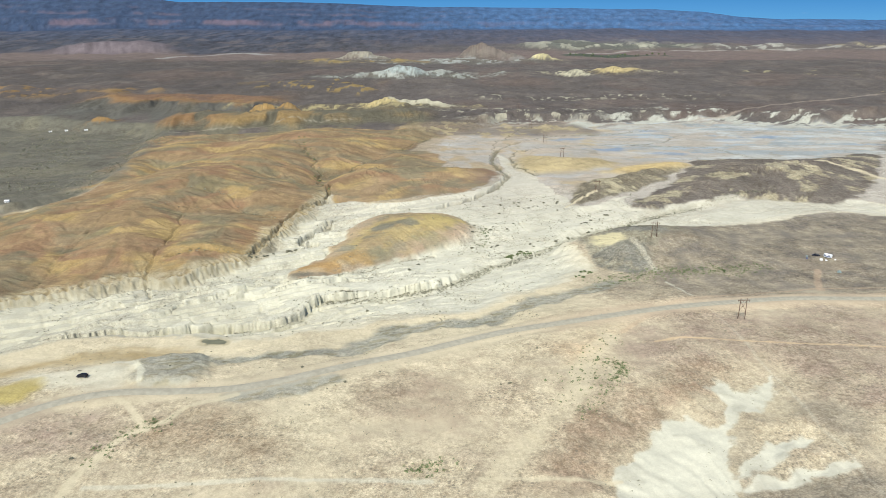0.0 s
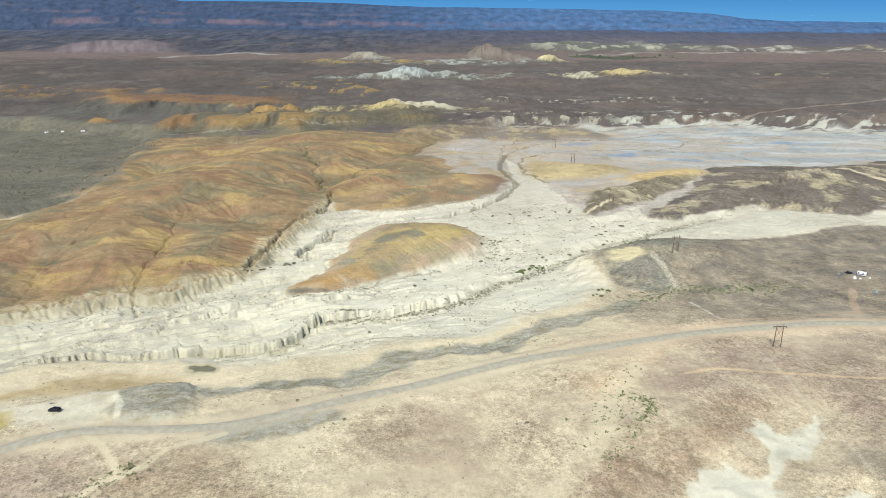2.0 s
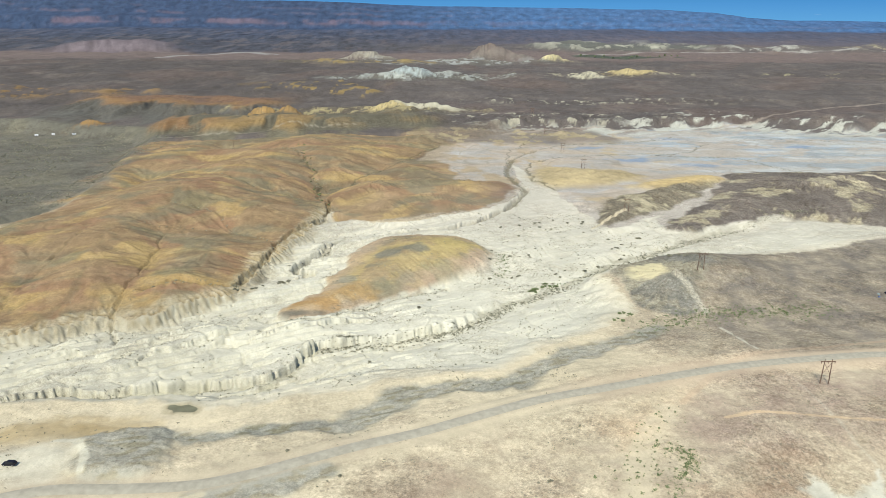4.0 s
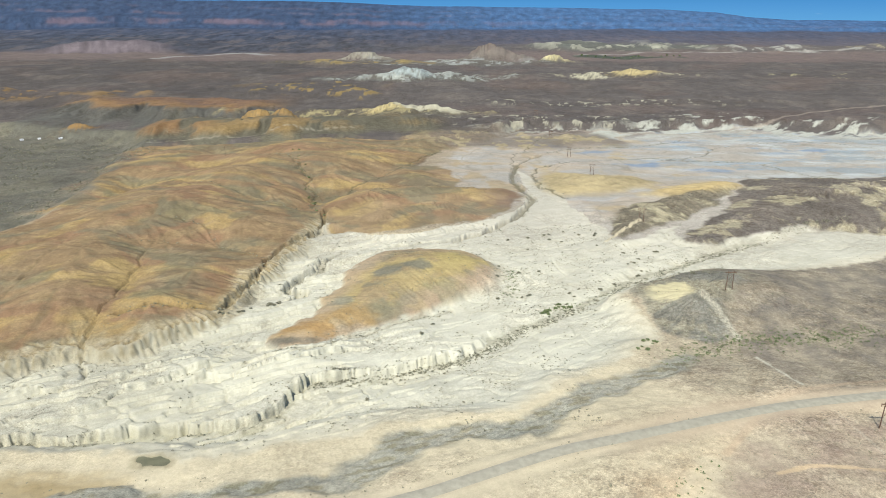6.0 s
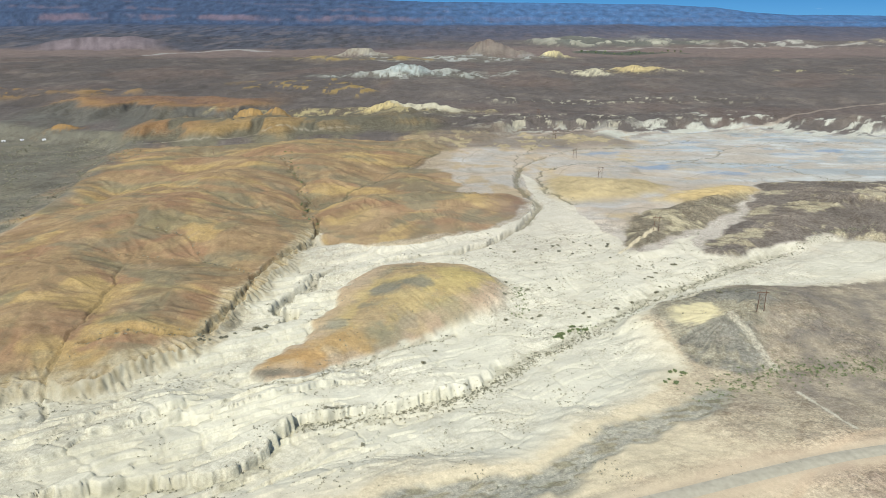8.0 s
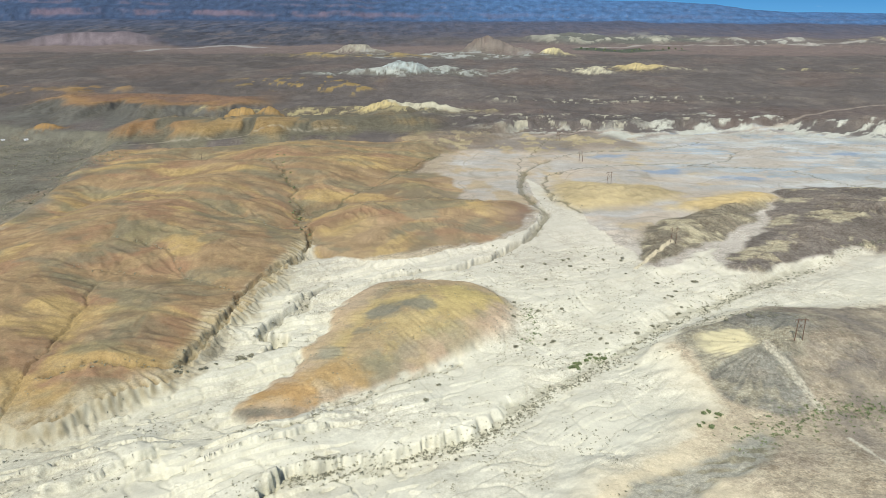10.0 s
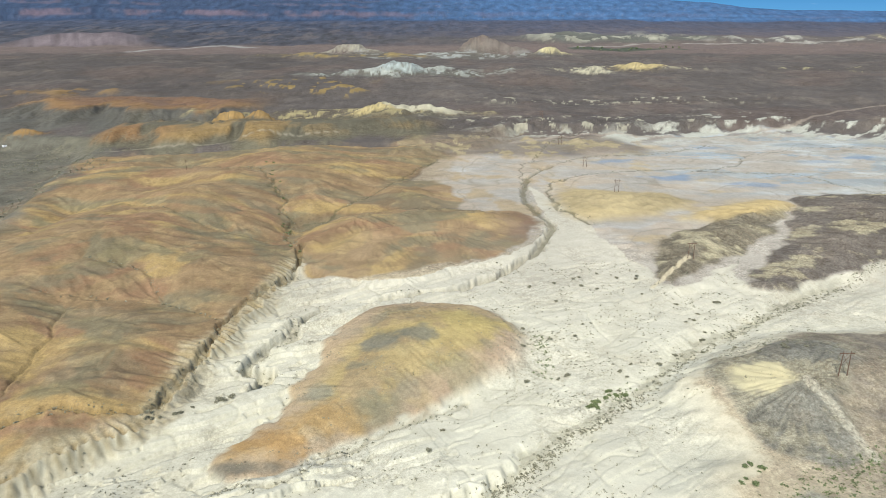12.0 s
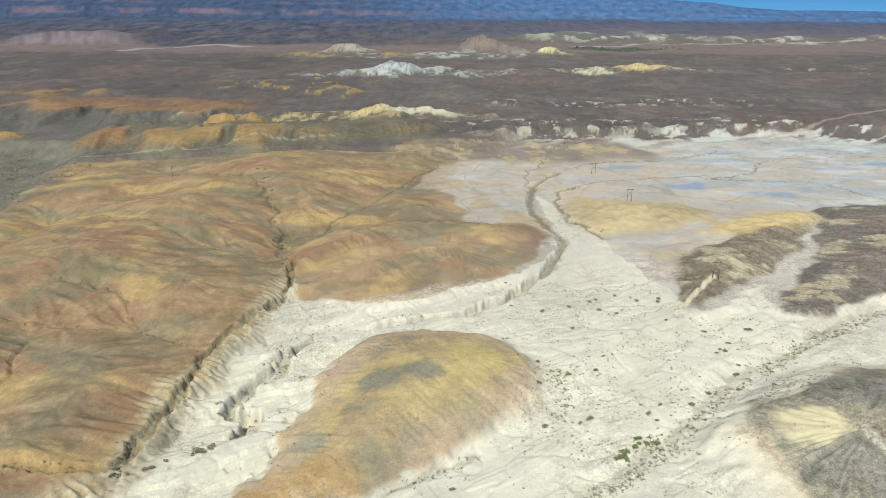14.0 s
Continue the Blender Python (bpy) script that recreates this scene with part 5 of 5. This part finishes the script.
# ---- shrubs ----
def foliage(name, dark, light):
    m = bpy.data.materials.new(name)
    m.use_nodes = True
    n, l = m.node_tree.nodes, m.node_tree.links
    b = n["Principled BSDF"]
    b.inputs["Roughness"].default_value, b.inputs["Specular IOR Level"].default_value = 0.8, 0.15
    g, r = n.new("ShaderNodeNewGeometry"), n.new("ShaderNodeValToRGB")
    r.color_ramp.elements[0].color, r.color_ramp.elements[1].color = (*dark, 1), (*light, 1)
    l.new(g.outputs["Random Per Island"], r.inputs[0])
    l.new(r.outputs[0], b.inputs["Base Color"])
    return m


SAGE, GREEN = foliage("sage_leaves", (0.13, 0.13, 0.09), (0.29, 0.28, 0.195)), foliage("green_leaves", (0.09, 0.12, 0.05), (0.21, 0.25, 0.12))


def tufts(rng, places, sizes, leaves):
    """Leaf blades of many low shrubs: one flat blade each, in a loose dome."""
    n = len(places)
    k = leaves
    th, ph = rng.uniform(0, 2 * np.pi, (n, k)), np.arccos(rng.uniform(0.05, 1, (n, k)))
    rad = sizes[:, None] * rng.uniform(0.45, 1.0, (n, k)) * 0.5
    c = np.stack([rad * np.sin(ph) * np.cos(th), rad * np.sin(ph) * np.sin(th), rad * np.cos(ph) * 0.95], -1)
    c[..., :2] += (rng.normal(0, 0.12, (n, k, 2)) * sizes[:, None, None])
    c = c + places[:, None, :]
    a = rng.normal(0, 1, (n, k, 3))
    a /= np.linalg.norm(a, axis=-1, keepdims=True)
    b = np.cross(a, rng.normal(0, 1, (n, k, 3)))
    b /= np.linalg.norm(b, axis=-1, keepdims=True) + 1e-6
    s = (sizes[:, None] * rng.uniform(0.16, 0.30, (n, k)))[..., None]
    quad = np.stack([c - a * s, c + b * s * 0.7, c + a * s, c - b * s * 0.7], -2)
    return quad.reshape(-1, 3)


def leaf_mesh(name, verts, mat):
    me = bpy.data.meshes.new(name)
    q = len(verts) // 4
    me.vertices.add(len(verts))
    me.vertices.foreach_set("co", verts.astype(np.float32).ravel())
    me.loops.add(len(verts))
    me.loops.foreach_set("vertex_index", np.arange(len(verts)))
    me.polygons.add(q)
    me.polygons.foreach_set("loop_start", np.arange(0, len(verts), 4))
    me.update(calc_edges=True)
    me.materials.append(mat)
    return me


def heights(xy):
    return whole(xy[:, 0].astype(np.float32), xy[:, 1].astype(np.float32))[0]


def along_line(rng, points, count, spread):
    p = curved(points, 6)
    k = rng.integers(0, len(p) - 1, count)
    t = rng.uniform(0, 1, (count, 1))
    return p[k] * (1 - t) + p[k + 1] * t + rng.normal(0, spread, (count, 2))


def field(rng, count, low, high, size, seed, cut):
    xy = rng.uniform(low, high, (count, 2))
    keep = fbm(xy[:, 0].astype(np.float32), xy[:, 1].astype(np.float32), size, 3, seed) > cut
    return xy[keep]


rng = np.random.default_rng(21)
groups = [
    ("wash_scrub", np.vstack([field(rng, 9000, (20, 470), (200, 640), 24, 501, 0.05), field(rng, 6000, (-90, 400), (90, 600), 20, 503, 0.2), field(rng, 7000, (-220, 330), (60, 440), 20, 505, 0.2)]), (0.3, 1.25), 9, SAGE, "low grey-green desert shrubs scattered over the pale wash"),
    ("channel_scrub", np.vstack([along_line(rng, [(px + 1.5, py - 2.5) for px, py in THALWEG[10:]], 2200, 2.4), along_line(rng, [(px + 1, py - 2) for px, py in THALWEG[:9]], 120, 1.5), along_line(rng, GULLY_N, 800, 1.8), along_line(rng, GULLY_M, 700, 2.6), along_line(rng, GULLY_E, 220, 2.5), along_line(rng, TRIB, 140, 2), along_line(rng, CREEK_L1, 60, 1), along_line(rng, CREEK_L2, 60, 1), along_line(rng, CREEK_L3, 60, 1.2), along_line(rng, CREEK_F, 200, 3), along_line(rng, CREEK_F2, 160, 3), along_line(rng, ISLEDGE, 160, 1.6)]), (0.45, 1.7), 11, SAGE, "grey-green shrubs lining the dry channels"),
    ("plain_scrub", np.vstack([field(rng, 5200, (-190, 170), (240, 345), 30, 507, 0.1), field(rng, 2600, (110, 370), (330, 560), 34, 509, 0.0)]), (0.35, 1.1), 7, SAGE, "small dry shrubs dotted over the tan plain"),
    ("green_scrub", np.vstack([along_line(rng, SANDWAY[2:], 150, 5), along_line(rng, [(80, 286), (88, 276), (84, 268)], 160, 2.2), along_line(rng, [(72, 275), (80, 262), (70, 248), (64, 236)], 130, 2.5), along_line(rng, ROUTE1[2:5], 120, 3), along_line(rng, [(-8, 203), (6, 206)], 90, 3), along_line(rng, [(108, 400), (150, 420), (190, 424), (230, 432)], 900, 5), along_line(rng, [(60, 476), (82, 488)], 60, 3), along_line(rng, [(40, 500), (46, 520), (44, 535)], 110, 3)]), (0.5, 1.7), 10, GREEN, "fresh green shrubs in sandy hollows"),
    ("valley_scrub", field(rng, 5200, (-620, 640), (-345, 1060), 60, 511, -0.1), (0.8, 3.2), 8, SAGE, "dark shrubs scattered over the grey valley floor"),
]
for name, xy, (low, high), leaves, mat, label in groups:
    z = heights(xy)
    sizes = low + (high - low) * rng.uniform(0, 1, len(xy)) ** 2.2
    ob = new(name, leaf_mesh(name, tufts(rng, np.column_stack([xy, z - 0.03]), sizes, leaves), mat))
    tagged(ob, label, "shrubs", kind="stuff")


def bush(size, seed, mat):
    r = np.random.default_rng(seed)
    ob = new("shrub")
    stem = bmesh.new()
    for k in range(5):
        t = 2 * math.pi * k / 5 + r.uniform(-0.4, 0.4)
        rod(stem, (0, 0, -0.1), (0.3 * size * math.cos(t), 0.3 * size * math.sin(t), 0.4 * size), 0.05 * size, 0.02 * size, 5)
    part("stems", stem, WOOD, ob)
    clumps = np.column_stack([r.normal(0, 0.28, (7, 2)) * size, r.uniform(0.05, 0.3, 7) * size])
    leaf = new("foliage", leaf_mesh("foliage", tufts(r, clumps, np.full(7, size * 0.75), 26), mat))
    leaf.parent = ob
    return ob


spots = [
    (SAGE, "large grey-green shrub at the foot of the eroded bank", np.vstack([along_line(rng, [(-131, 462), (-122, 466), (-112, 470), (-104, 476), (-97, 480)], 16, 1.2)])),
    (GREEN, "bushy green shrub in the dry channel", np.vstack([along_line(rng, [(58, 474), (66, 480), (76, 484)], 16, 2.5), along_line(rng, [(98, 412), (106, 420)], 8, 3)])),
    (SAGE, "rounded sage shrub standing alone on pale silt", np.vstack([[(6, 372), (-8, 456), (-14, 440), (74, 487), (40, 452), (112, 520), (-2, 405), (-38, 378), (34, 640), (66, 604)], field(rng, 60, (30, 480), (180, 620), 30, 520, -0.2)])),
    (GREEN, "dark green shrub along the creek", along_line(rng, [(-97, 648), (-118, 707), (-123, 732), (-143, 808), (-171, 897)], 26, 2.5)),
    (SAGE, "dark shrub on the tan plain", np.array([(31, 262), (35, 263), (-45, 262), (-42, 265), (-38, 268), (-112, 236), (-105, 240), (-140, 230), (-132, 214), (-60, 285), (9, 252), (52, 296)])),
]
for mat, label, xy in spots:
    made = [bush(1.35, 31 + k, mat) for k in range(2)]
    zs = heights(np.array(xy, float))
    for k, ((px, py), pz) in enumerate(zip(xy, zs)):
        m = pose(px, py, pz, 0, 0, 77 * k) @ Matrix.Scale(random.uniform(0.6, 1.4) * (0.6 if 'plain' in label else 1), 4)
        if k < 2:
            ob = made[k]
            ob.matrix_basis = m
        else:
            ob = made[k % 2].copy()
            scene.collection.objects.link(ob)
            for child in made[k % 2].children:
                c = child.copy()
                scene.collection.objects.link(c)
                c.parent = ob
            ob.matrix_basis = m
        tagged(ob, label, "shrub", "shrubs of the wash")

# trees beside the far irrigated field
trees = [(594 + 26 * k + random.uniform(-9, 9), 2905 + random.uniform(-25, 25)) for k in range(16)]
zs = heights(np.array(trees))
for k, ((px, py), pz) in enumerate(zip(trees, zs)):
    size = random.uniform(7, 12)
    ob = thing("tree", px, py, pz, "dark green leafy tree beside the far field", "tree", "far row of trees")
    trunk = rod(bmesh.new(), (0, 0, -0.3), (0, 0, size * 0.5), 0.35, 0.18, 6)
    for j in range(4):
        rod(trunk, (0, 0, size * 0.35), (1.6 * math.cos(j * 1.6), 1.6 * math.sin(j * 1.6), size * 0.65), 0.14, 0.05, 5)
    part("trunk", trunk, WOOD, ob)
    r = np.random.default_rng(60 + k)
    clumps = np.column_stack([r.normal(0, 1.6, (9, 2)), r.uniform(0.35, 0.75, 9) * size])
    leaf = new("crown", leaf_mesh("crown", tufts(r, clumps, np.full(9, size * 0.45), 18), GREEN))
    leaf.parent = ob


# ---- the sky behind the mesas ----
def sky_backdrop():
    m = bpy.data.materials.new("far_sky")
    m.use_nodes = True
    n, l = m.node_tree.nodes, m.node_tree.links
    n.remove(n["Principled BSDF"])
    e, co, sp, r = n.new("ShaderNodeEmission"), n.new("ShaderNodeTexCoord"), n.new("ShaderNodeSeparateXYZ"), n.new("ShaderNodeMapRange")
    l.new(co.outputs["Object"], sp.inputs[0])
    l.new(sp.outputs["Z"], r.inputs["Value"])
    r.inputs["From Min"].default_value, r.inputs["From Max"].default_value = 180, 420
    ramp = n.new("ShaderNodeValToRGB")
    ramp.color_ramp.elements[0].color, ramp.color_ramp.elements[1].color = (0.085, 0.27, 0.50, 1), (0.035, 0.17, 0.42, 1)
    l.new(r.outputs[0], ramp.inputs[0])
    t, mp = n.new("ShaderNodeTexNoise"), n.new("ShaderNodeMapping")
    mp.inputs["Scale"].default_value = (0.0011, 0.0011, 0.009)
    l.new(co.outputs["Object"], mp.inputs[0])
    l.new(mp.outputs[0], t.inputs["Vector"])
    t.inputs["Detail"].default_value = 3
    c = n.new("ShaderNodeMapRange")
    c.inputs["From Min"].default_value, c.inputs["From Max"].default_value, c.inputs["To Max"].default_value = 0.72, 0.95, 0.4
    l.new(t.outputs["Fac"], c.inputs["Value"])
    mx = n.new("ShaderNodeMix")
    mx.data_type = "RGBA"
    l.new(c.outputs[0], mx.inputs["Factor"])
    l.new(ramp.outputs[0], mx.inputs["A"])
    mx.inputs["B"].default_value = (0.42, 0.52, 0.62, 1)
    l.new(mx.outputs["Result"], e.inputs[0])
    l.new(e.outputs[0], n["Material Output"].inputs[0])
    xs = np.linspace(-4600, 4600, 21)
    vx, vz = np.meshgrid(xs, np.array([60.0, 500.0, 1200.0]))
    ob = sheet("backdrop", vx, 5160 - 0 * vx, vz, m)
    tagged(ob, "clear blue sky with faint cloud behind the mesas", "sky", kind="structure")


sky_backdrop()
